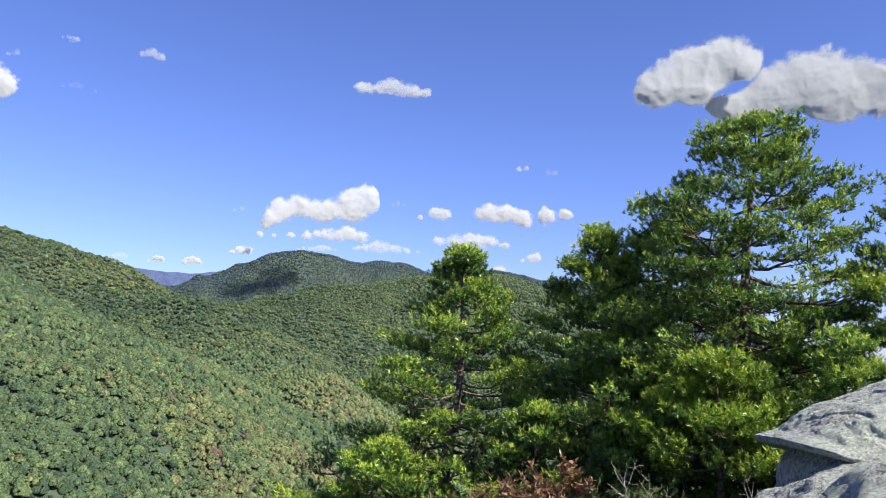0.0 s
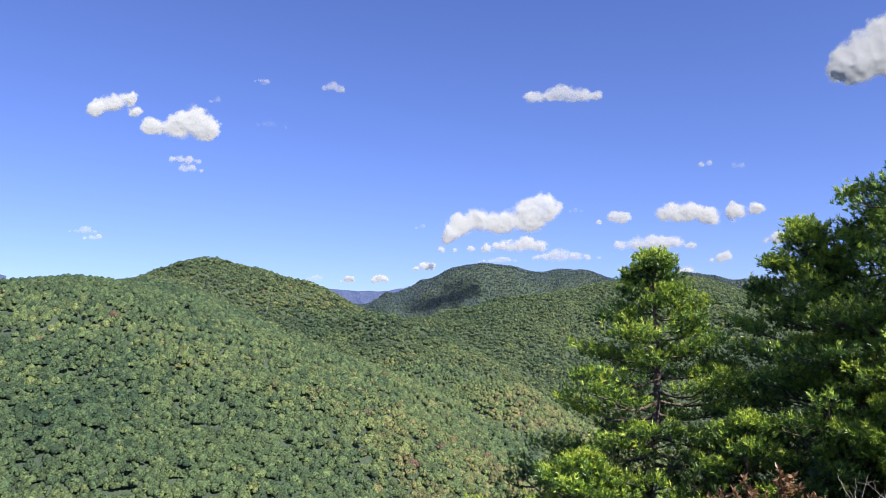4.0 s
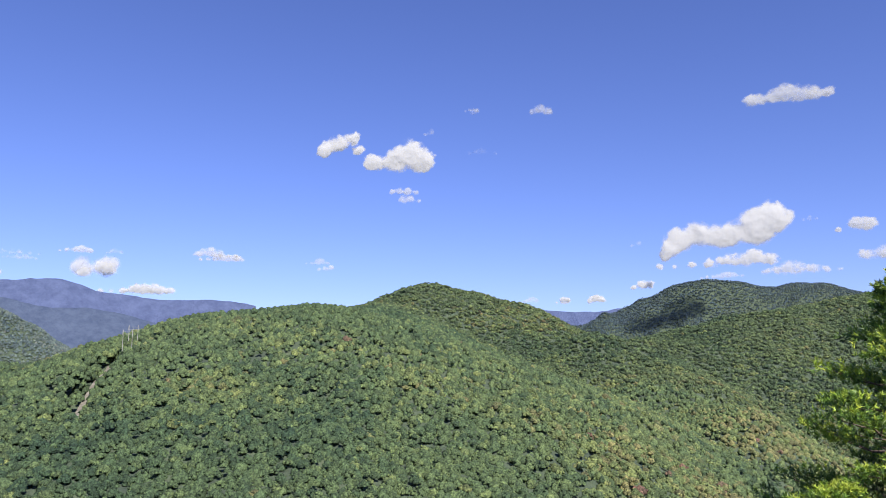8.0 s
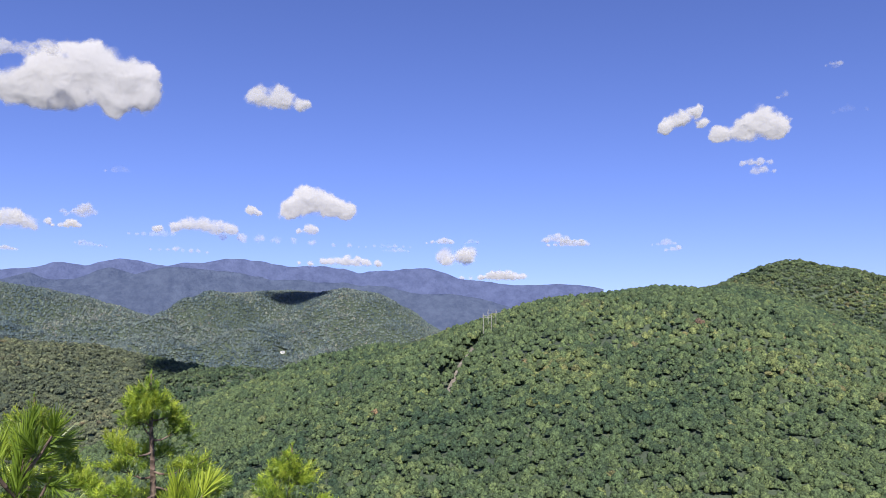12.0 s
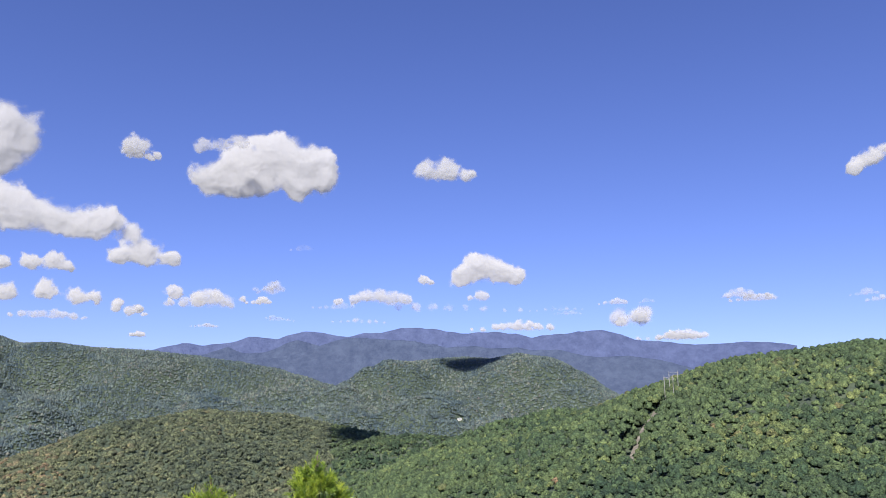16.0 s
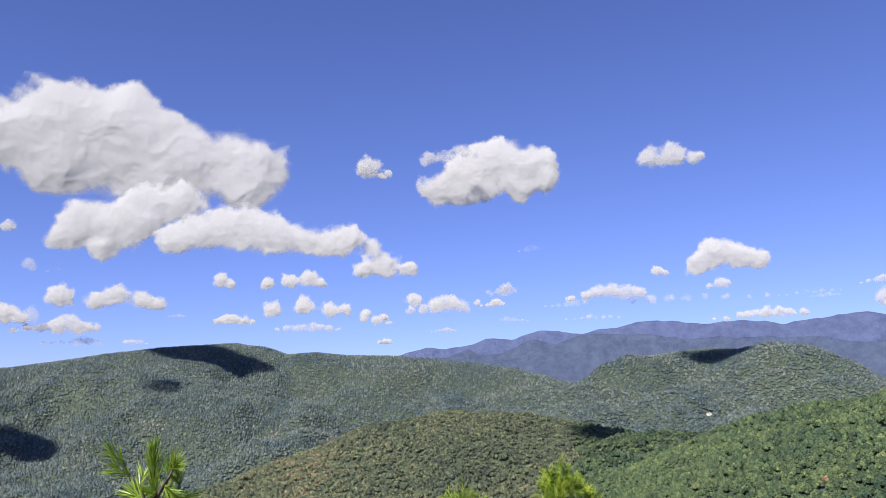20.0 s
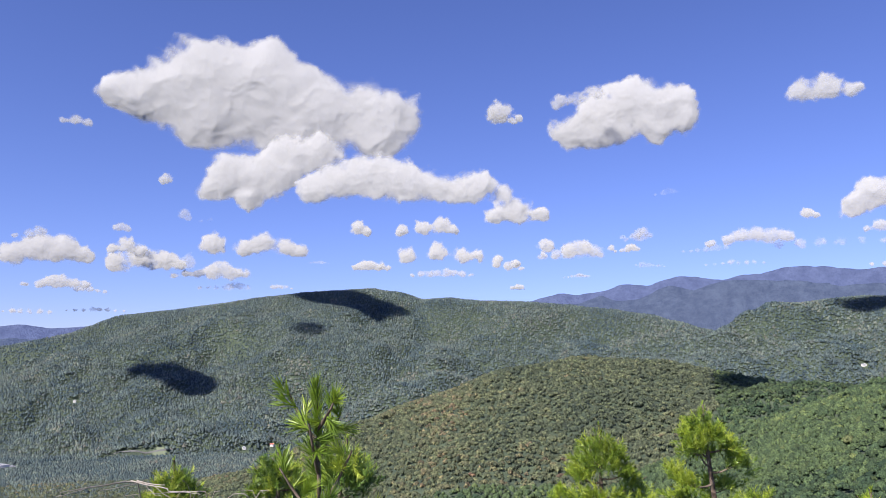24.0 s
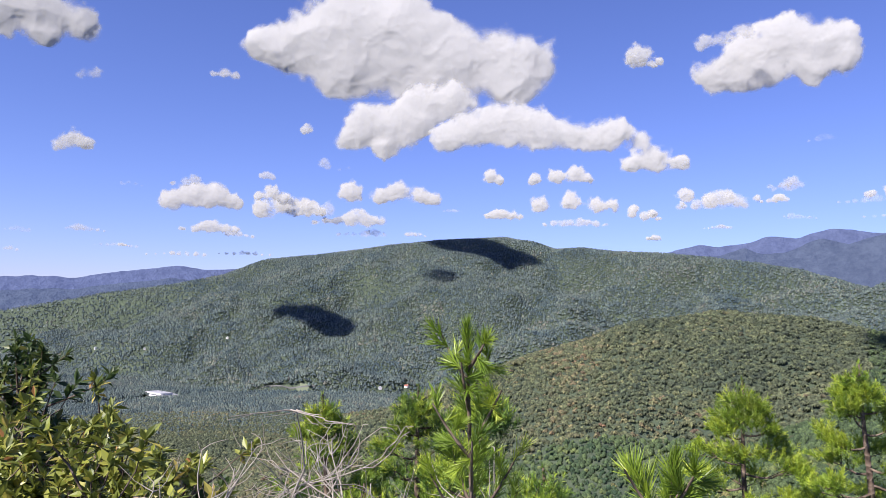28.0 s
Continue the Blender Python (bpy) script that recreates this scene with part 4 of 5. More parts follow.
def needles(pos, way, length, count, needle, width, g, spread=0.75, fine=True):
    """Bottle-brush shoots: needles that stand forward round each shoot."""
    n = len(pos)
    u = g.uniform(0.0, 1.0, (n, count))
    phi = g.uniform(0, 2 * math.pi, (n, count))
    ref = np.where(np.abs(way[:, 2:3]) > 0.9, np.array([[1.0, 0, 0]]), np.array([[0, 0, 1.0]]))
    s = unit(np.cross(way, ref))
    t = np.cross(s, way)
    root = pos[:, None] + way[:, None] * (u * length[:, None])[..., None]
    side = np.cos(phi)[..., None] * s[:, None] + np.sin(phi)[..., None] * t[:, None]
    open_ = spread * (1.15 - 0.55 * u)[..., None] * g.uniform(0.7, 1.3, (n, count, 1))
    d = unit(way[:, None] + side * open_)
    ln = needle * g.uniform(0.7, 1.15, (n, count, 1)) * (0.75 + 0.35 * np.sin(u * 3.0))[..., None]
    tip = root + d * ln
    w = unit(np.cross(d, g.normal(size=(n, count, 3)))) * width / 2
    if not fine:
        v = np.stack([root - w, root + w, tip], 2).reshape(-1, 3)
        f = np.arange(n * count * 3).reshape(-1, 3)
        return v, f, np.repeat(np.clip(g.normal(0.5, 0.2, n), 0, 1), count * 3)
    mid = root + d * ln * 0.55
    v = np.stack([root - w * 0.7, root + w * 0.7, mid + w, tip, mid - w], 2).reshape(-1, 3)
    b = (np.arange(n * count) * 5)[:, None]
    f = np.concatenate([b + np.array([[0, 1, 2]]), b + np.array([[0, 2, 4]]), b + np.array([[4, 2, 3]])], 1).reshape(-1, 3)
    tint = np.repeat(np.clip(g.normal(0.5, 0.2, n), 0, 1), count * 5)
    return v, f, tint


def pine(base, tip, spread, limbs=26, seed=1, shoot=0.13, needle=0.06, width=0.004, per=22, trunk_r=0.07, low=0.2, laterals=7, material=None,
         label="stunted green pine on the rocky crest", bend=0.12, flat=0.75, taper=1.15, toward=None, fine=True, up=0.45, spray=0.8, gap=0.04, pads=1, pad=0.06, tuft=0, cone=0.6, level=0.45):
    """A ridge-top pine: trunk, limbs in loose whorls, each with side twigs and brushes of needles."""
    g = np.random.default_rng(seed)
    material = material or m_needle
    tree = tagged(empty("pine_tree", base), label, "pine tree", "pines round the lookout")
    top = np.array(tip, float) - np.array(base, float)
    H = np.linalg.norm(top)
    s = np.linspace(0, 1, 14)
    wob = np.c_[np.sin(s * 5 + seed) * bend, np.cos(s * 4 + seed * 2) * bend, 0 * s] * (s * (1 - s))[:, None] * 4 * 0.5 * H / 3
    stem = s[:, None] * top + wob
    v, f = tube(stem, trunk_r * (1 - 0.93 * s) + 0.003, 9)
    mesh_object("trunk", v, f, m_bark, tree, smooth=True)
    for i in range(limbs):
        h = low + (0.985 - low) * ((i + g.uniform(0, 0.9)) / limbs) ** 0.9
        root = np.array([np.interp(h, s, stem[:, c]) for c in range(3)])
        phi = i * 2.39996 + g.uniform(-0.5, 0.5)
        if toward is not None and g.random() < 0.3:
            phi = toward + g.uniform(-0.7, 0.7)
        L = (spread * (1 - ((h - low) / (1 - low)) ** taper) * g.uniform(0.62, 1.12) + shoot * (1.2 if h < 0.8 else 0.35))
        rise = g.uniform(-0.05, 0.28) + up * max(0, h - 0.6) / 0.4
        q = np.linspace(0, 1, 7)
        out = np.array([math.cos(phi), math.sin(phi), 0])
        sag = -0.12 * np.sin(q * 3.1) * L + rise * L * q ** 1.5
        line = root + out * (q * L)[:, None] + np.array([0, 0, 1]) * sag[:, None] + g.normal(0, 0.02 * L, (7, 3)) * q[:, None]
        line[:, 2] = np.minimum(line[:, 2], top[2] - shoot * 0.7 - cone * np.hypot(line[:, 0] - root[0], line[:, 1] - root[1]) * (h > 0.6))
        r0 = trunk_r * (0.36 * (1 - h) + 0.07) + 0.0006
        pieces = [tube(line, r0 * (1 - 0.85 * q) + 0.0015, 5)]
        tips, ways = [line[-1]], [unit(line[-1] - line[-2])]
        m = max(2, int(laterals * L / max(spread, 0.1) + 1.5))
        for k in range(m):
            u = 0.28 + 0.7 * (k + g.uniform(0, 0.9)) / m
            p = np.array([np.interp(u, q, line[:, c]) for c in range(3)])
            side = (1 if k % 2 else -1) * g.uniform(0.5, 1.15)
            d = np.array([math.cos(phi + side), math.sin(phi + side), g.uniform(-0.05, level)])
            l2 = L * g.uniform(0.24, 0.48) * (1.15 - 0.6 * u) + shoot * 0.8
            e = np.linspace(0, 1, 4)
            tw = p + unit(d) * (e * l2)[:, None] + np.array([0, 0, 0.16 * l2]) * (e ** 2)[:, None]
            pieces.append(tube(tw, r0 * 0.4 * (1 - 0.8 * e) + 0.001, 4))
            nsh = tuft or max(2, int(l2 / gap))
            for x in range(nsh):
                w = 0.25 + 0.75 * (x + 1) / nsh if not tuft else 1.02 - 0.5 * x / nsh
                pp = tw[0] + (tw[-1] - tw[0]) * w
                tips.append(pp)
                ways.append(unit(unit(d) * g.uniform(0.5, 1.0) + np.array([g.normal(0, 0.5), g.normal(0, 0.5), flat * g.uniform(0.3, 1.3)])))
        for x in range(int(3 + 5 * L / max(spread, 0.1)) if not tuft else 3):
            u = g.uniform(0.35 if not tuft else 0.7, 1.0)
            tips.append(np.array([np.interp(u, q, line[:, c]) for c in range(3)]))
            ways.append(unit(out * g.uniform(0.3, 1) + np.array([g.normal(0, 0.4), g.normal(0, 0.4), flat * g.uniform(0.4, 1.3)])))
        v, f = join(pieces)
        limb = mesh_object("limb", v, f, m_bark, tree, smooth=True)
        tips, ways = np.array(tips), np.array(ways)
        if cone > 1:                                                                       # a pointed crown
            tips[:, 2] = np.minimum(tips[:, 2], top[2] - 0.05 - cone * np.hypot(tips[:, 0] - top[0], tips[:, 1] - top[1]) * (h > 0.55))
        if pads > 1:
            shift = np.clip(g.normal(0, 1, (len(tips) * pads, 3)), -1.6, 1.6)
            tips = np.repeat(tips, pads, 0) + shift * np.array([pad, pad, pad * 0.5])
            # lit tops and shaded undersides of the pads, put into the needle tint
            pad_light = 0.22 * shift[:, 2]
            ways = unit(np.repeat(ways, pads, 0) + g.normal(0, 0.3, (len(tips), 3)))
        v, f, tint = needles(tips, ways, shoot * g.uniform(0.7, 1.3, len(tips)), per, needle, width, g, spray, fine)
        if pads > 1:
            tint = np.clip(tint + np.repeat(pad_light, len(tint) // len(pad_light)) + g.normal(0, 0.12), 0, 1)
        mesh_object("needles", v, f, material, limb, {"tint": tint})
    # leading shoot
    v, f, tint = needles(np.array([top - unit(top) * shoot * 1.6]), unit(top)[None], np.array([shoot * 1.7]), per * 2, needle, width, g, 0.55)
    mesh_object("leading_shoot", v, f, material, tree, {"tint": tint})
    return tree


# the stand beside the crag
BRUSH = dict(shoot=0.055, needle=0.05, width=0.0125, per=13, fine=False, flat=1.5, spray=1.2, tuft=2, pads=13, pad=0.085, level=0.30)
pine((-0.12, 9.15, -0.9), (0.06, 9.04, 2.72), 1.6, 62, 11, trunk_r=0.075, low=0.06, laterals=7, label="slender green pine beside the crag", **BRUSH)
pine((1.85, 9.25, -0.8), (1.72, 9.15, 3.05), 1.65, 52, 12, trunk_r=0.09, low=0.12, laterals=7, label="spreading dark green pine with level branches", cone=0.35, **BRUSH)
pine((2.85, 8.45, -0.6), (3.30, 8.15, 4.15), 1.3, 76, 13, trunk_r=0.11, low=0.12, laterals=7, label="tall bushy pine over its neighbours", taper=5.0, cone=0.28, up=0.35, **BRUSH)
pine((2.45, 8.75, -0.6), (2.55, 8.9, 3.15), 1.75, 50, 14, trunk_r=0.085, low=0.12, laterals=7, label="pine leaning among its neighbours", cone=0.3, taper=2.0, **BRUSH)
pine((4.5, 7.6, -0.5), (4.45, 7.35, 3.3), 1.35, 40, 15, trunk_r=0.09, low=0.12, laterals=7, label="pine standing close behind the crag", cone=0.35, **BRUSH)
pine((2.6, 7.3, -0.5), (2.3, 7.0, 1.55), 0.95, 20, 16, trunk_r=0.05, low=0.45, laterals=7, material=m_needle_fresh, label="low sunlit pine with bright needles", cone=0.25, **BRUSH)
pine((-0.95, 8.2, -1.0), (-0.75, 8.1, 0.5), 1.1, 22, 17, trunk_r=0.05, low=0.15, laterals=7, label="low bushy pine at the foot of the stand", **BRUSH)
pine((0.75, 8.1, -0.9), (0.85, 8.0, 0.95), 1.0, 20, 18, trunk_r=0.05, low=0.15, laterals=7, label="low shaded pine in the stand", **BRUSH)
pine((3.35, 6.6, -0.6), (3.3, 6.5, 1.75), 0.95, 20, 19, trunk_r=0.05, low=0.12, laterals=7, label="low dark pine against the crag", **BRUSH)
pine((4.3, 6.9, -0.5), (4.25, 6.8, 2.5), 1.1, 22, 20, trunk_r=0.06, low=0.15, laterals=7, label="dense pine close behind the crag", **BRUSH)
pine((1.75, 7.7, -0.8), (1.65, 7.6, 0.9), 0.9, 22, 41, trunk_r=0.05, low=0.1, laterals=7, label="low shaded pine in the stand", **BRUSH)
pine((2.95, 7.6, -0.7), (2.9, 7.5, 1.2), 0.9, 22, 42, trunk_r=0.05, low=0.1, laterals=7, label="low shaded pine in the stand", **BRUSH)
# pines on the open brow
YOUNG = dict(shoot=0.055, needle=0.032, width=0.0034, per=27, low=0.15, laterals=6, fine=False, up=0.5, flat=1.4, spray=0.95, tuft=3, pads=6, pad=0.029, cone=1.5)
pine((-5.0, 0.98, -0.4), (-4.95, 0.88, 1.54), 0.66, 32, 21, trunk_r=0.035, material=m_needle_fresh, label="young pine with bright yellow-green needles", **YOUNG)
pine((-5.2, 0.45, -0.4), (-5.04, 0.32, 1.42), 0.66, 30, 22, trunk_r=0.03, material=m_needle_fresh, label="young pine with upswept bright sprays", **YOUNG)
pine((-4.75, 1.5, -0.4), (-4.59, 1.58, 1.15), 0.45, 24, 23, trunk_r=0.03, material=m_needle_fresh, label="young pine with bright needles on the brow", **YOUNG)
pine((-4.3, -1.75, -0.5), (-4.15, -1.78, 1.32), 0.5, 28, 24, trunk_r=0.03, label="dark young pine among the shrubs", **YOUNG)
pine((-4.6, -1.3, -0.5), (-4.51, -1.38, 1.36), 0.7, 32, 25, trunk_r=0.035, label="dark young pine behind a sapling", **YOUNG)
pine((-4.0, -0.6, -0.5), (-3.95, -0.63, 1.08), 0.7, 28, 26, trunk_r=0.03, label="low dark pine below the sapling", **YOUNG)
pine((-3.4, -0.85, -0.4), (-3.34, -0.77, 1.5), 0.30, 22, 28, trunk_r=0.02, label="dark thin pine sapling", **YOUNG)
pine((-3.6, -1.35, -0.4), (-3.5, -1.3, 1.05), 0.55, 24, 29, trunk_r=0.03, label="low bushy pine among bare twigs", **YOUNG)
# saplings within reach
def sapling(base, tip, branches, seed, reach=0.11, needle=0.034, width=0.0014, label="", low=0.55, r=0.006):
    """A small pine: one leader and a few rising side branches, each a brush of needles."""
    g = np.random.default_rng(seed)
    ob = tagged(empty("pine_sapling", base), label, "pine sapling", "pines round the lookout")
    top = np.array(tip, float) - np.array(base, float)
    s = np.linspace(0, 1, 9)
    stem = s[:, None] * top + np.c_[np.sin(s * 6 + seed), np.cos(s * 5 + seed), 0 * s] * 0.008
    stem[-1] = top
    v, f = tube(stem, r * (1 - 0.8 * s) + 0.0008, 7)
    mesh_object("stem", v, f, m_bark, ob, smooth=True)
    plume = 0.085
    way = unit(stem[-1] - stem[-3])
    v, f, tint = needles((top - way * plume)[None], way[None], np.array([plume]), 230, needle, width, g, 0.5)
    mesh_object("leading_shoot", v, f, m_needle_fresh, ob, {"tint": tint})
    for i in range(branches):
        h = low + (0.95 - low) * (i + g.uniform(0, 0.6)) / branches
        p = np.array([np.interp(h, s, stem[:, c]) for c in range(3)])
        phi = i * 2.39996 + g.uniform(-0.3, 0.3)
        L = reach * (1.15 - 0.75 * (h - low) / (1 - low)) * g.uniform(0.8, 1.15)
        d = unit(np.array([math.cos(phi), math.sin(phi), g.uniform(0.7, 1.3)]))
        q = np.linspace(0, 1, 5)
        line = p + d * (q * L)[:, None] + np.array([0, 0, 0.25 * L]) * (q ** 2)[:, None]
        v, f = tube(line, r * 0.55 * (1 - 0.75 * q) + 0.0006, 5)
        branch = mesh_object("branch", v, f, m_bark, ob, smooth=True)
        k = 4
        pos = p + (line[-1] - p) * (0.25 + 0.62 * np.arange(k) / (k - 1))[:, None]
        w = unit(np.tile(line[-1] - line[-3], (k, 1)) + g.normal(0, 0.05, (k, 3)))
        v, f, tint = needles(pos, w, np.full(k, L * 0.3), 58, needle, width, g, 0.65)
        mesh_object("needles", v, f, m_needle_fresh, branch, {"tint": tint})
    return ob


sapling((-1.80, -0.42, 0.75), (-1.74, -0.48, 1.735), 17, 31, 0.14, label="bright green pine sapling with a straight leader", low=0.5)
sapling((-1.42, -0.22, 0.8), (-1.38, -0.16, 1.60), 12, 32, 0.11, label="pine sapling with long bright needles", low=0.6, r=0.004)
sapling((-1.38, -0.02, 0.8), (-1.36, -0.01, 1.53), 7, 33, 0.07, label="small pine sapling with bright needles", low=0.75, r=0.003)


LEAF_V = np.array([(0, 0, 0), (0.25, 0.16, 0.03), (0.25, -0.16, 0.03), (0.6, 0.19, 0.03), (0.6, -0.19, 0.03), (1, 0, -0.06), (0.3, 0, -0.02), (0.62, 0, -0.02)])
LEAF_F = np.array([(0, 6, 1), (0, 2, 6), (6, 7, 3), (6, 3, 1), (6, 4, 7), (6, 2, 4), (7, 5, 3), (7, 4, 5)])


LEAF2_V = np.array([(0, 0, 0), (0.5, 0.2, 0.04), (0.5, -0.2, 0.04), (1, 0, -0.05)])
LEAF2_F = np.array([(0, 3, 1), (0, 2, 3)])


def leaves(pos, way, size, g, simple=False):
    n = len(pos)
    up = np.tile(np.array([[0, 0, 1.0]]), (n, 1)) + g.normal(0, 0.45, (n, 3))
    x = unit(way)
    y = unit(np.cross(up, x))
    z = np.cross(x, y)
    sz = size * g.uniform(0.6, 1.2, n)
    lv, lf = (LEAF2_V, LEAF2_F) if simple else (LEAF_V, LEAF_F)
    v = pos[:, None] + sz[:, None, None] * (lv[None, :, 0:1] * x[:, None] + lv[None, :, 1:2] * y[:, None] + lv[None, :, 2:3] * z[:, None])
    f = lf[None] + (np.arange(n) * len(lv))[:, None, None]
    return v.reshape(-1, 3), f.reshape(-1, 3), np.repeat(np.clip(g.normal(0.45, 0.25, n), 0, 1), len(lv))


def shrub(base, height, spread, stems, seed, leaf=0.06, whorls=5, per=7, material=None, label="leafy shrub", name="shrub", bark=None, bare=False, fork=3):
    """A shrub of forking stems with whorls of leaves, or bare."""
    g = np.random.default_rng(seed)
    ob = tagged(empty(name, base), label, "bare shrub" if bare else "shrub")
    for i in range(stems):
        phi = i * 2.39996 + g.uniform(-0.4, 0.4)
        reach = spread * math.sqrt((i + 0.5) / stems) * g.uniform(0.7, 1.1)
        H = height * g.uniform(0.66 if bare else 0.80, 0.96) * (1 - 0.25 * (reach / max(spread, 0.01)) ** 2)
        q = np.linspace(0, 1, 8)
        out = np.array([math.cos(phi), math.sin(phi), 0])
        line = out * (reach * q ** 1.3)[:, None] + np.array([0, 0, H]) * q[:, None] + np.cumsum(g.normal(0, 0.012 * height, (8, 3)), 0) * q[:, None] * np.array([1, 1, 0.2])
        r = 0.0025 + 0.0022 * height
        pieces, pos, way = [tube(line, r * (1 - 0.8 * q) + 0.0008, 5)], [], []
        ends = [(line[-1], unit(line[-1] - line[-2]))]
        for k in range(fork * 3):
            u = g.uniform(0.4, 0.97)
            p = np.array([np.interp(u, q, line[:, c]) for c in range(3)])
            d = unit(np.array([g.normal(0, 1), g.normal(0, 1), g.uniform(0.3, 1.3)]) + out * 0.5)
            L = height * g.uniform(0.05, 0.13) if not bare else height * g.uniform(0.07, 0.17)
            e = np.linspace(0, 1, 5)
            tw = p + d * (e * L)[:, None] + np.cumsum(g.normal(0, 0.05 * L, (5, 3)), 0) * e[:, None] + np.array([0, 0, 0.2 * L]) * (e ** 2)[:, None]
            pieces.append(tube(tw, r * 0.5 * (1 - 0.8 * e) + 0.0006, 4))
            ends.append((tw[-1], unit(tw[-1] - tw[-2])))
            if bare:
                for b in range(2):
                    d2 = unit(d + g.normal(0, 0.7, 3))
                    t2 = tw[2 + b] + d2 * (e * L * 0.55)[:, None] + np.cumsum(g.normal(0, 0.04 * L, (5, 3)), 0) * e[:, None]
                    pieces.append(tube(t2, r * 0.28 * (1 - 0.8 * e) + 0.0005, 4))
        v, f = join(pieces)
        stem = mesh_object("stem", v, f, bark or m_bark, ob, smooth=True)
        if bare:
            continue
        for p, d in ends:
            for w in range(whorls):
                c = p - d * (w * leaf * 0.55)
                for x in range(per):
                    pos.append(c), way.append(d * g.uniform(0.1, 0.7) + g.normal(0, 0.65, 3))
        v, f, tint = leaves(np.array(pos), np.array(way), leaf, g, base[1] > 3 or base[0] < -2.15)
        mesh_object("leaves", v, f, material or m_leaf, stem, {"tint": tint})
    return ob


LAUREL = "broad-leaved shrub with yellowing glossy leaves"
shrub((-2.75, -2.45, -0.35), 2.12, 0.34, 30, 51, 0.05, 3, 8, m_shrub, "tall dark shrub with drooping glossy leaves", fork=5)
for k, (sx, sy, h) in enumerate([(-2.45, -2.0, 1.95), (-2.25, -1.65, 1.86), (-2.05, -1.85, 1.84), (-2.1, -1.45, 1.82), (-1.80, -1.34, 1.78), (-1.66, -1.52, 1.82), (-2.32, -1.55, 1.78), (-2.2, -1.92, 1.84), (-1.92, -1.60, 1.80), (-1.98, -1.40, 1.76)]):
    shrub((sx, sy, -0.32), h, 0.36, 22, 520 + k, 0.045, 3, 9, m_leaf, LAUREL, fork=4)
shrub((-2.40, -1.36, -0.32), 1.76, 0.10, 5, 533, 0.05, 3, 7, m_leaf, "thin shrub with a few yellowing leaves", fork=3)


def dead_brush(base, height, reach, stems, seed, label):
    """A leafless shrub: crooked grey stems that arch over and fork into twigs."""
    g = np.random.default_rng(seed)
    ob = tagged(empty("bare_shrub", base), label, "bare shrub")

    def grow(p, d, length, r, depth, pieces):
        n = 7
        line, w = [p], d
        for k in range(n - 1):
            w = unit(w + g.normal(0, 0.20, 3) + np.array([0, 0, -0.05 if depth == 0 else 0.03]))
            line.append(line[-1] + w * length / (n - 1))
        line = np.array(line)
        line[:, 2] = np.minimum(line[:, 2], height)
        out = np.maximum(np.hypot(line[:, 0], line[:, 1]) / (reach * 1.3), 1)[:, None]
        line[:, :2] /= out
        pieces.append(tube(line, np.linspace(r, r * 0.45, n), 6 if depth == 0 else 4))
        if depth < 3:
            for k in range((5, 4, 2)[depth]):
                q = int(g.integers(3 if depth == 0 else 1, n))
                side = unit(np.cross(w, g.normal(size=3)))
                grow(line[q], unit(unit(line[q] - line[q - 1]) * 0.8 + side * g.uniform(0.5, 0.95)), length * (g.uniform(0.16, 0.30) if depth == 0 else g.uniform(0.4, 0.65)), r * 0.6, depth + 1, pieces)

    for i in range(stems):
        phi = i * 2.39996 + g.uniform(-0.5, 0.5)
        foot = np.array([math.cos(phi), math.sin(phi), 0]) * reach * 0.5 * g.random()
        lean = np.array([math.cos(phi) * g.uniform(0.2, 0.55), math.sin(phi) * g.uniform(0.2, 0.55), 1.0])
        pieces = []
        grow(foot, unit(lean), height * g.uniform(0.75, 1.0), 0.0058, 0, pieces)
        v, f = join(pieces)
        mesh_object("stem", v, f, m_twig, ob, smooth=True)
    return ob


dead_brush((-2.20, -1.30, -0.35), 1.84, 0.36, 13, 551, "leafless grey shrub of dead crooked twigs")
dead_brush((-2.42, -1.00, -0.35), 1.74, 0.34, 12, 552, "leafless grey shrub of dead forking twigs")
dead_brush((-2.28, -1.12, -0.35), 1.66, 0.30, 10, 553, "leafless grey shrub of dead tangled twigs")
shrub((-3.05, -1.75, -0.35), 1.6, 0.4, 14, 57, 0.05, 2, 8, m_shrub, "dense green shrub on the brow", fork=4)
shrub((-3.0, -0.5, -0.35), 1.3, 0.5, 14, 58, 0.05, 2, 8, m_shrub, "dense green shrub on the brow", fork=4)
# undergrowth below the pines
for k, (sx, sy, h) in enumerate([(0.45, 6.7, 0.75), (0.9, 7.0, 0.9), (0.1, 6.9, 0.6)]):
    shrub((sx, sy, -0.65), h + 0.38, 0.45, 10, 60 + k, 0.07, 3, 6, m_dry, "shrub with withered rust-brown leaves", fork=4)
for k, (sx, sy, h) in enumerate([(1.5, 7.2, 0.8), (2.1, 7.6, 1.0), (3.1, 7.2, 1.1), (3.7, 7.0, 1.4), (4.2, 6.4, 1.3), (1.2, 8.0, 1.0), (0.6, 8.2, 0.9), (-0.4, 8.4, 0.8), (2.9, 6.2, 0.75), (3.4, 5.6, 0.9)]):
    shrub((sx, sy, -0.65), h + 0.6, 0.6, 10, 70 + k, 0.06, 3, 6, m_shrub, "green undergrowth shrub beneath the pines", fork=3)
for k, (sx, sy, h) in enumerate([(1.6, 6.4, 0.9), (2.2, 6.0, 0.9), (2.7, 5.4, 0.9), (3.2, 6.4, 1.6)]):
    shrub((sx, sy, -0.6), h + 0.4, 0.4, 9, 90 + k, bark=m_twig, bare=True, label="dry leafless twigs under the pines", name="bare_shrub", fork=4)


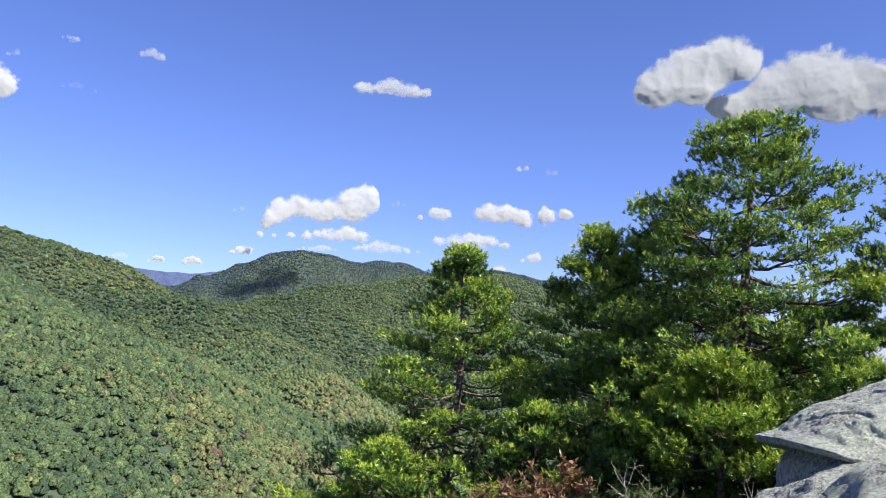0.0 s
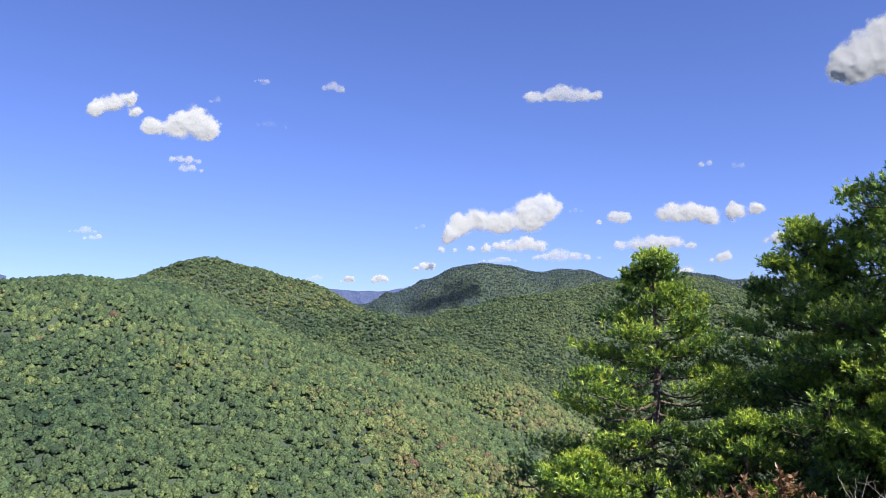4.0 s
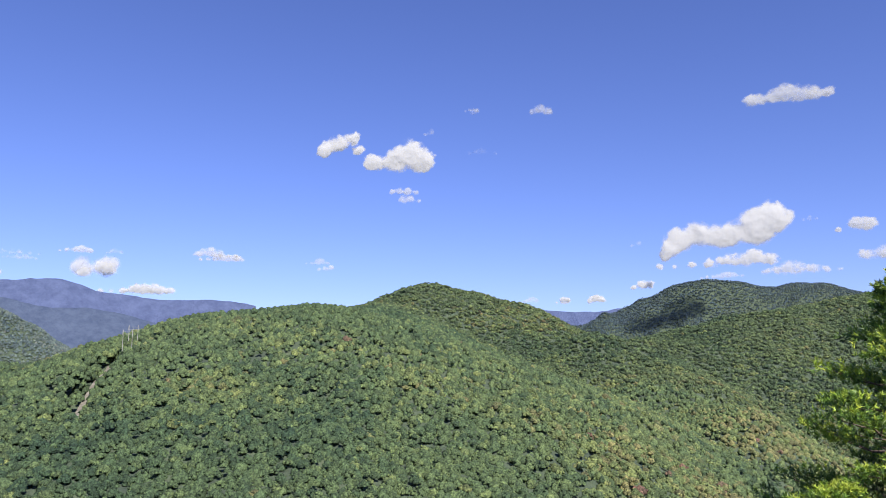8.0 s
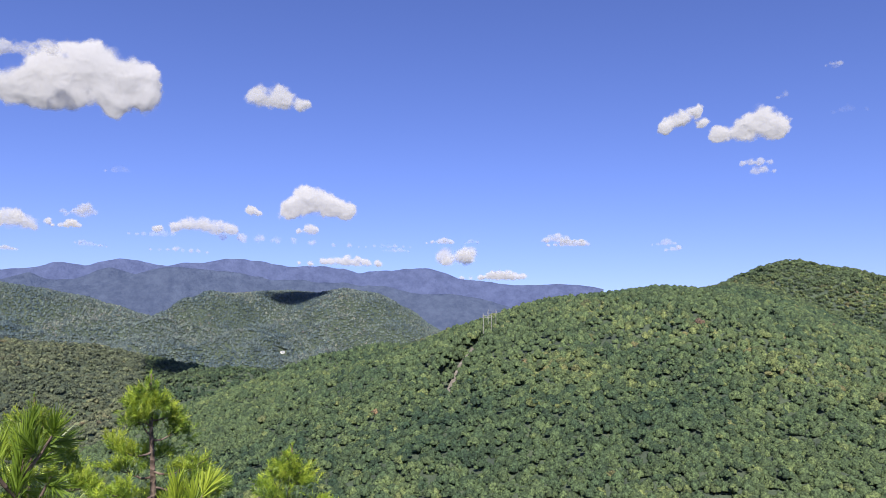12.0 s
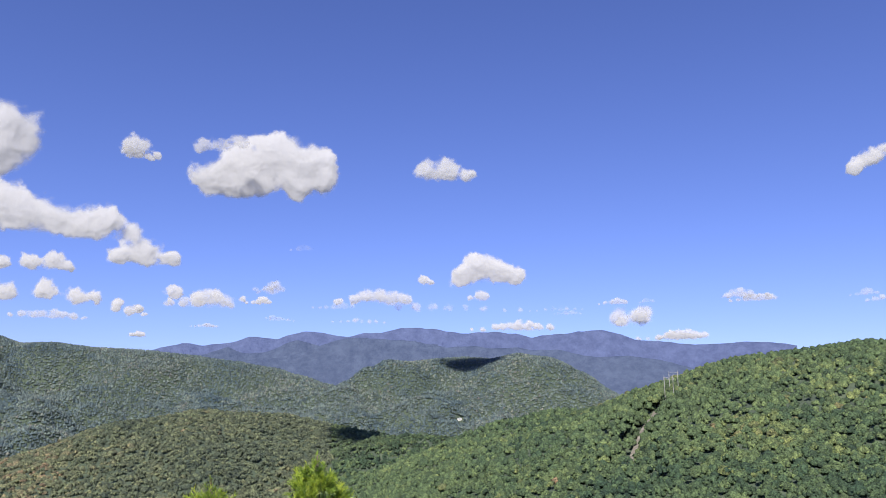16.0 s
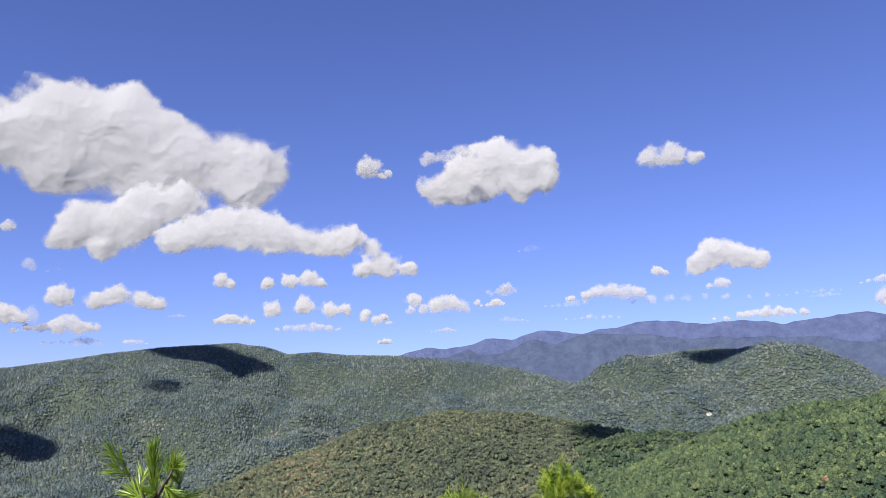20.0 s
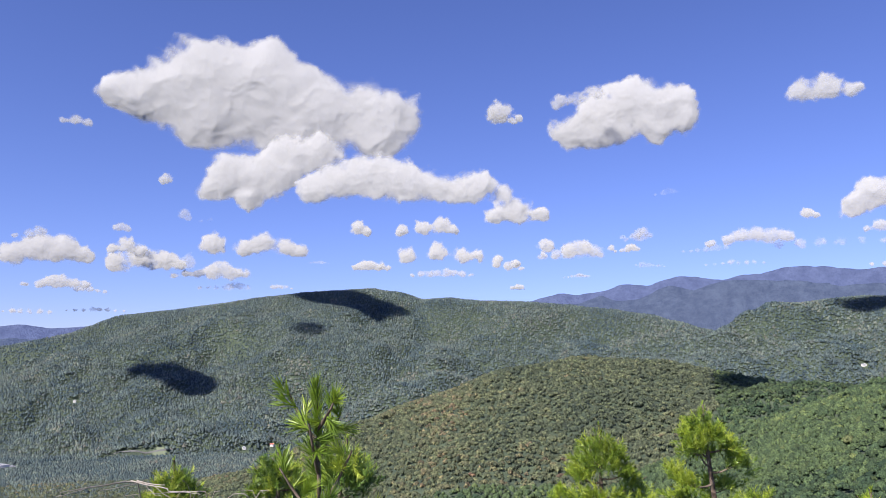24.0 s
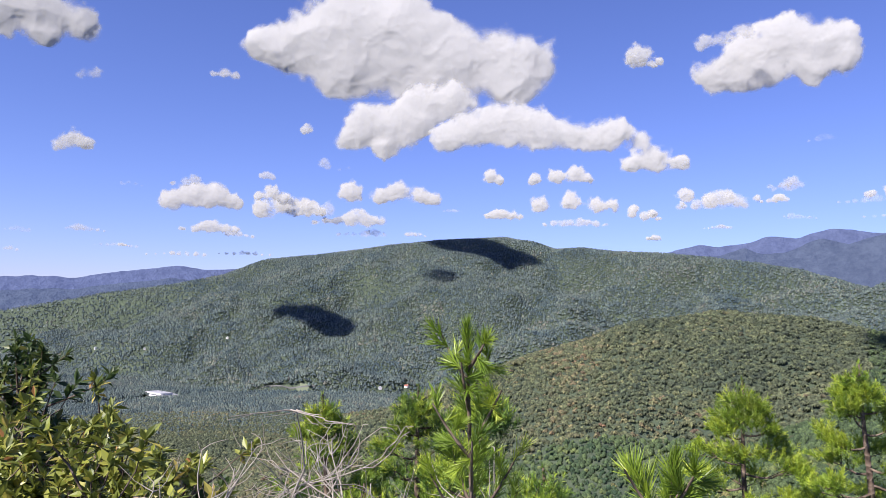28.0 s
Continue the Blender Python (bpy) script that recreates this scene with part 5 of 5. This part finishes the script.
# ---- the crag ----
def crag(name, centre, size, seed, label, turn=20.0, tilt=0.0, under=0.1, dip=0.0):
    """A weathered rock: a near-level, pitted top over undercut sides with cracks and worn edges. size: half length, half width, rise, depth."""
    bm = bmesh.new()
    bmesh.ops.create_icosphere(bm, subdivisions=6, radius=1.0)
    for v in bm.verts:
        p = v.co
        q = Vector([math.copysign(abs(c) ** 0.78, c) for c in p])
        big = noise.noise(p * 1.6 + Vector((seed, 0, 0)))
        mid = noise.fractal(p * 5 + Vector((0, seed, 0)), 0.9, 2.1, 4)
        fine = noise.fractal(p * 26 + Vector((0, 0, seed)), 0.8, 2.2, 4)
        crack = max(0, 1 - 12 * abs(noise.noise(Vector((p.x * 2.0, p.y * 2.6, p.z * 4)) + Vector((seed, seed, 0)))))
        low = min(1.0, max(0.0, -q.z * 2.5))
        k = (1 + 0.08 * big + 0.022 * mid + 0.010 * fine - 0.012 * crack) * (1 - under * low)
        z = q.z * (size[2] if q.z > 0 else size[3])
        v.co = Vector((q.x * size[0] * k, q.y * size[1] * k, z + 0.05 * big + 0.016 * mid + 0.010 * fine - 0.012 * crack))
    me = bpy.data.meshes.new(name)
    bm.to_mesh(me)
    bm.free()
    me.polygons.foreach_set("use_smooth", np.full(len(me.polygons), True))
    me.materials.append(m_rock)
    ob = new(name, me)
    ob.matrix_world = pose(*centre, dip, tilt, turn)
    return tagged(ob, label, "rock")


def ledge(origin, label):
    """The crag's lip: a sloping top that runs out to a blunt nose over an undercut wall, carried back into the rock."""
    side = [(0, 0), (0.08, 0.024), (0.13, 0.06), (0.19, 0.105), (0.24, 0.135), (0.31, 0.15), (0.46, 0.20), (0.9, 0.36), (1.5, 0.5), (1.5, -0.9),
            (0.10, -0.9), (0.085, -0.16), (0.10, -0.09), (0.14, -0.045), (0.07, -0.036), (0.01, -0.024), (0, 0)]
    p = np.array(side, float)
    run = np.r_[0, np.cumsum(np.hypot(*np.diff(p, axis=0).T))]
    at = np.concatenate([np.linspace(0, 0.62, 90, endpoint=False), np.linspace(0.62, run[-1] - 0.9, 60, endpoint=False), np.linspace(run[-1] - 0.9, run[-1], 100, endpoint=False)])
    px, pz = np.interp(at, run, p[:, 0]), np.interp(at, run, p[:, 1])
    depth = np.linspace(-1, 1, 90)
    verts = []
    for d in depth:
        k = (1 - abs(d) ** 3.2) ** 0.42 if abs(d) < 1 else 0.0
        x, z = 0.75 + (px - 0.75) * (0.25 + 0.75 * k), -0.2 + (pz + 0.2) * (0.25 + 0.75 * k)
        y = np.full(len(px), d * 0.55 + 0.25)
        for q in np.c_[x + 0.22 * y, y, z - 0.05 * d]:
            v = Vector(q)
            big = noise.noise(v * 3.1)
            mid = noise.fractal(v * 9, 0.9, 2.1, 4)
            fine = noise.fractal(v * 42, 0.8, 2.2, 4)
            pit = max(0.0, 1 - 9 * abs(noise.noise(Vector((v.x * 5, v.y * 5, v.z * 9)) + Vector((4, 2, 0)))))
            away = Vector((v.x - 0.75, 0.3 * v.y, v.z + 0.2)).normalized()
            verts.append(v + away * (0.022 * big + 0.010 * mid + 0.0055 * fine - 0.012 * pit) * min(1.0, 0.35 + v.x * 4))
    n, m = len(px), len(depth)
    i, j = np.meshgrid(np.arange(m - 1), np.arange(n), indexing="ij")
    i, j = i.ravel(), j.ravel()
    j2 = (j + 1) % n
    ob = mesh_object("boulder", np.array(verts), np.c_[i * n + j, (i + 1) * n + j, (i + 1) * n + j2, i * n + j2], m_rock, smooth=True)
    ob.location = origin
    return tagged(ob, label, "rock")


ledge((1.02, 2.60, 1.262), "grey lichened granite crag with an overhanging lip")
crag("boulder", (1.85, 2.12, 1.33), (1.25, 0.5, 0.14, 1.7), 7.7, "grey granite slab with dark lichen streaks", 0, -17, 0.05, 0)
crag("boulder", (2.78, 3.62, 1.58), (1.0, 0.7, 0.15, 2.0), 5.3, "shaded granite rock behind the crag", -22, -26, 0.05)
crag("boulder", (0.2, -0.6, -0.42), (1.6, 1.5, 0.2, 0.4), 9.2, "flat granite slab underfoot")



# ---- works of man in the view ----
def ground_at(x, y):
    return float(land(np.array([x]), np.array([y]))[0])


def plain_material(name, stops, scale, rough=0.8, metal=0.0):
    m, nt, n, l, bsdf = node_material(name)
    l.new(ramp_node(nt, stops, noise_node(nt, scale, 5)), bsdf.inputs["Base Color"])
    bsdf.inputs["Roughness"].default_value, bsdf.inputs["Metallic"].default_value = rough, metal
    return m


m_pole = plain_material("weathered_pole", [(0.3, (0.22, 0.215, 0.20)), (0.7, (0.33, 0.32, 0.305))], 0.8)
m_wire = plain_material("line_wire", [(0.3, (0.25, 0.25, 0.26)), (0.7, (0.4, 0.4, 0.41))], 1.0, 0.4, 0.8)
m_roof = plain_material("pale_roofing", [(0.3, (0.30, 0.30, 0.32)), (0.7, (0.45, 0.45, 0.48))], 0.05)
m_wall = plain_material("pale_render", [(0.3, (0.55, 0.53, 0.50)), (0.7, (0.70, 0.68, 0.65))], 0.1)
m_red = plain_material("red_roofing", [(0.3, (0.30, 0.10, 0.07)), (0.7, (0.40, 0.15, 0.10))], 0.2)
m_pane = plain_material("dark_glazing", [(0.3, (0.03, 0.04, 0.05)), (0.7, (0.05, 0.06, 0.08))], 0.2, 0.1)
m_road = plain_material("asphalt", [(0.3, (0.09, 0.09, 0.09)), (0.7, (0.15, 0.148, 0.14))], 0.05)
m_field = plain_material("mown_grass", [(0.3, (0.12, 0.15, 0.09)), (0.7, (0.17, 0.19, 0.12))], 0.03)
m_scar = plain_material("bare_strip", [(0.35, (0.09, 0.09, 0.06)), (0.5, (0.14, 0.125, 0.10)), (0.65, (0.20, 0.185, 0.155))], 0.3)


def box(name, centre, size, material, parent=None, turn=0.0):
    x, y, z = (s / 2 for s in size)
    c, s = math.cos(turn), math.sin(turn)
    b = 0.04 * min(x, y, z)
    bm = bmesh.new()
    bmesh.ops.create_cube(bm, size=1.0)
    for v in bm.verts:
        px, py, pz = v.co.x * 2 * x, v.co.y * 2 * y, v.co.z * 2 * z
        v.co = Vector((px * c - py * s + centre[0], px * s + py * c + centre[1], pz + centre[2]))
    bmesh.ops.bevel(bm, geom=list(bm.edges), offset=b, segments=1, affect="EDGES")
    me = bpy.data.meshes.new(name)
    bm.to_mesh(me)
    bm.free()
    me.materials.append(material)
    ob = new(name, me)
    ob.parent = parent
    return ob


# power line on the near hill: two-pole frames, crossarms, insulators, wires, and the cleared strip
def pylon(x, y, height, turn, label):
    ob = tagged(empty("power_pylon", (x, y, ground_at(x, y))), label, "power pylon", "power line")
    c, s = math.cos(turn), math.sin(turn)
    for off in (-2.6, 2.6):
        v, f = tube([(c * off, s * off, -0.5), (c * off, s * off, height * 0.5), (c * off, s * off, height)], [0.2, 0.17, 0.14], 10)
        mesh_object("pole", v, f, m_pole, ob, smooth=True)
    for z in (height - 1.2, height - 2.6):
        box("crossarm", (0, 0, z), (6.4, 0.12, 0.14), m_pole, ob, turn)
    for off in (-3.0, 0.0, 3.0):
        v, f = tube([(c * off, s * off, height - 1.5), (c * off, s * off, height - 2.9)], [0.08, 0.08], 8)
        mesh_object("insulator", v, f, m_pole, ob, smooth=True)
    return ob


pylon(-387, 304, 21, math.radians(38), "pale two-pole power pylon above the forest")
pylon(-396, 315, 20, math.radians(38), "slim two-pole power pylon on the hill crest")


def ribbon(name, line, width, material, label, category, lift=0.5, kind="structure"):
    """A strip laid on the land along a line."""
    line = np.array(line, float)
    n = 60
    t = np.linspace(0, len(line) - 1, n)
    x, y = np.interp(t, np.arange(len(line)), line[:, 0]), np.interp(t, np.arange(len(line)), line[:, 1])
    d = np.stack([np.gradient(x), np.gradient(y)], 1)
    d /= np.linalg.norm(d, axis=1, keepdims=True)
    rows = []
    for k in np.linspace(-0.5, 0.5, 5):
        w = width * (1 + 0.12 * (fbm(t * 2.0, t * 0 + k, 3, 4) - 0.5)) * k
        X, Y = x - d[:, 1] * w, y + d[:, 0] * w
        rows.append(np.c_[X, Y, land(X, Y) + lift])
    v = np.stack(rows, 1).reshape(-1, 3)
    i, j = np.meshgrid(np.arange(n - 1), np.arange(4), indexing="ij")
    i, j = i.ravel(), j.ravel()
    f = np.c_[i * 5 + j, i * 5 + j + 1, (i + 1) * 5 + j + 1, (i + 1) * 5 + j]
    return tagged(mesh_object(name, v, f, material, smooth=True), label, category, kind=kind)


ribbon("bare_strip", [(-400, 305), (-386, 290), (-354, 255), (-322, 221)], 3.6, m_scar, "bare cleared strip under the power line", "clearing", 1.5)
ribbon("road", ROAD, 5, m_road, "grey road winding along the valley", "road", 1.2)


def patch(name, centre, rx, ry, turn, material, label, category):
    """A field laid on the land."""
    c, s = math.cos(turn), math.sin(turn)
    v, f = [(0, 0)], []
    for ring in range(1, 5):
        for k in range(28):
            a = k * 2 * math.pi / 28
            w = 1 + 0.22 * math.sin(3 * a + 1) + 0.1 * math.sin(5 * a)
            v.append((math.cos(a) * rx * w * ring / 4, math.sin(a) * ry * w * ring / 4))
    v = np.array(v)
    x, y = v[:, 0] * c - v[:, 1] * s + centre[0], v[:, 0] * s + v[:, 1] * c + centre[1]
    for k in range(28):
        f.append((0, 1 + k, 1 + (k + 1) % 28, 0))
        for ring in range(3):
            i = 1 + ring * 28
            f.append((i + k, i + 28 + k, i + 28 + (k + 1) % 28, i + (k + 1) % 28))
    tri = [t for q in f for t in ((q[0], q[1], q[2]), (q[0], q[2], q[3])) if len(set(t)) == 3]
    return tagged(mesh_object(name, np.c_[x, y, land(x, y) + 0.9], np.array(tri), material, smooth=True), label, category, kind="structure")


patch("field", (-1638, -755), 24, 12, 1.0, m_field, "pale mown field beside the road", "field")
patch("field", (-1432, -994), 44, 22, 1.5, m_road, "paved yard round the valley building", "yard")


def house(x, y, size, turn, roof_m, label, storeys=1, name="house"):
    """A gabled house: walls, roof of two slopes with eaves, windows, door, chimney."""
    L, W, H = size
    ob = tagged(empty(name, (x, y, ground_at(x, y))), label, "house")
    ob.rotation_euler = (0, 0, turn)
    box("wall", (0, 0, H / 2 - 0.5), (L, W, H + 1), m_wall, ob)
    rise = W * 0.32
    for side in (-1, 1):
        e = 0.6
        y0, y1 = side * (W / 2 + e), 0.0
        v = [(-L / 2 - e, y0, H - 0.3), (L / 2 + e, y0, H - 0.3), (L / 2 + e, y1, H + rise), (-L / 2 - e, y1, H + rise)]
        v += [(px, py, pz + 0.25) for px, py, pz in v]
        mesh_object("roof_slope", v, [(0, 1, 2, 3), (7, 6, 5, 4), (0, 4, 5, 1), (1, 5, 6, 2), (2, 6, 7, 3), (3, 7, 4, 0)], roof_m, ob)
    for side in (-1, 1):
        mesh_object("gable", [(side * L / 2, -W / 2, H), (side * L / 2, W / 2, H), (side * L / 2, 0, H + rise), (side * (L / 2 - 0.2), 0, H + rise * 0.98)], [(0, 1, 2), (0, 2, 3), (1, 3, 2), (0, 3, 1)], m_wall, ob)
    for k in range(max(2, int(L / 4))):
        px = -L / 2 + L * (k + 0.5) / max(2, int(L / 4))
        for side in (-1, 1):
            w = box("window", (px, side * (W / 2 + 0.02), H * 0.55), (1.3, 0.12, 1.4), m_wall, ob)
            box("pane", (px, side * (W / 2 + 0.1), H * 0.55), (1.1, 0.06, 1.2), m_pane, w)
    box("chimney", (L * 0.25, W * 0.12, H + rise), (0.9, 0.9, 1.8), m_wall, ob)
    return ob


house(-1694, -592, (10, 7, 4), 0.5, m_roof, "white-roofed house among the valley trees")
house(-1708, -533, (10, 7, 4), 1.2, m_red, "red-roofed house among the valley trees")
house(-1840, -1483, (11, 7, 4.5), 0.9, m_roof, "pale house on the far slope")
house(-1882, -1100, (9, 6, 4), 0.3, m_roof, "small pale house on the far slope")
house(-1977, 850, (11, 7, 4.5), 1.9, m_roof, "pale house in the distant valley")
house(-1790, -1290, (9, 6, 4), 0.6, m_roof, "small pale house on the far slope")


def depot(x, y, turn):
    """The large flat-roofed building in the valley: blocks, flat roofs with kerbs, window bands, roof units."""
    ob = tagged(empty("valley_building", (x, y, ground_at(x, y) + 3.0)), "large pale flat-roofed building beside the valley road", "building")
    ob.rotation_euler = (0, 0, turn)
    for cx, cy, L, W, H in ((0, 0, 58, 26, 11), (-38, 6, 26, 22, 8), (40, -8, 34, 18, 7), (6, 22, 30, 18, 6)):
        block = box("block", (cx, cy, H / 2 - 4), (L, W, H + 8), m_wall, ob)
        box("roof", (cx, cy, H + 0.25), (L + 0.8, W + 0.8, 0.5), m_roof, block)
        box("window_band", (cx, cy - W / 2 - 0.05, H * 0.62), (L * 0.86, 0.2, 1.5), m_pane, block)
        box("window_band", (cx + L / 2 + 0.05, cy, H * 0.62), (0.2, W * 0.8, 1.5), m_pane, block)
        for k in range(int(L / 12)):
            box("roof_unit", (cx - L / 2 + 6 + 12 * k, cy + W * 0.15, H + 1.1), (2.6, 2.2, 1.3), m_wire, block)
    return ob


depot(-1438, -994, math.radians(64))
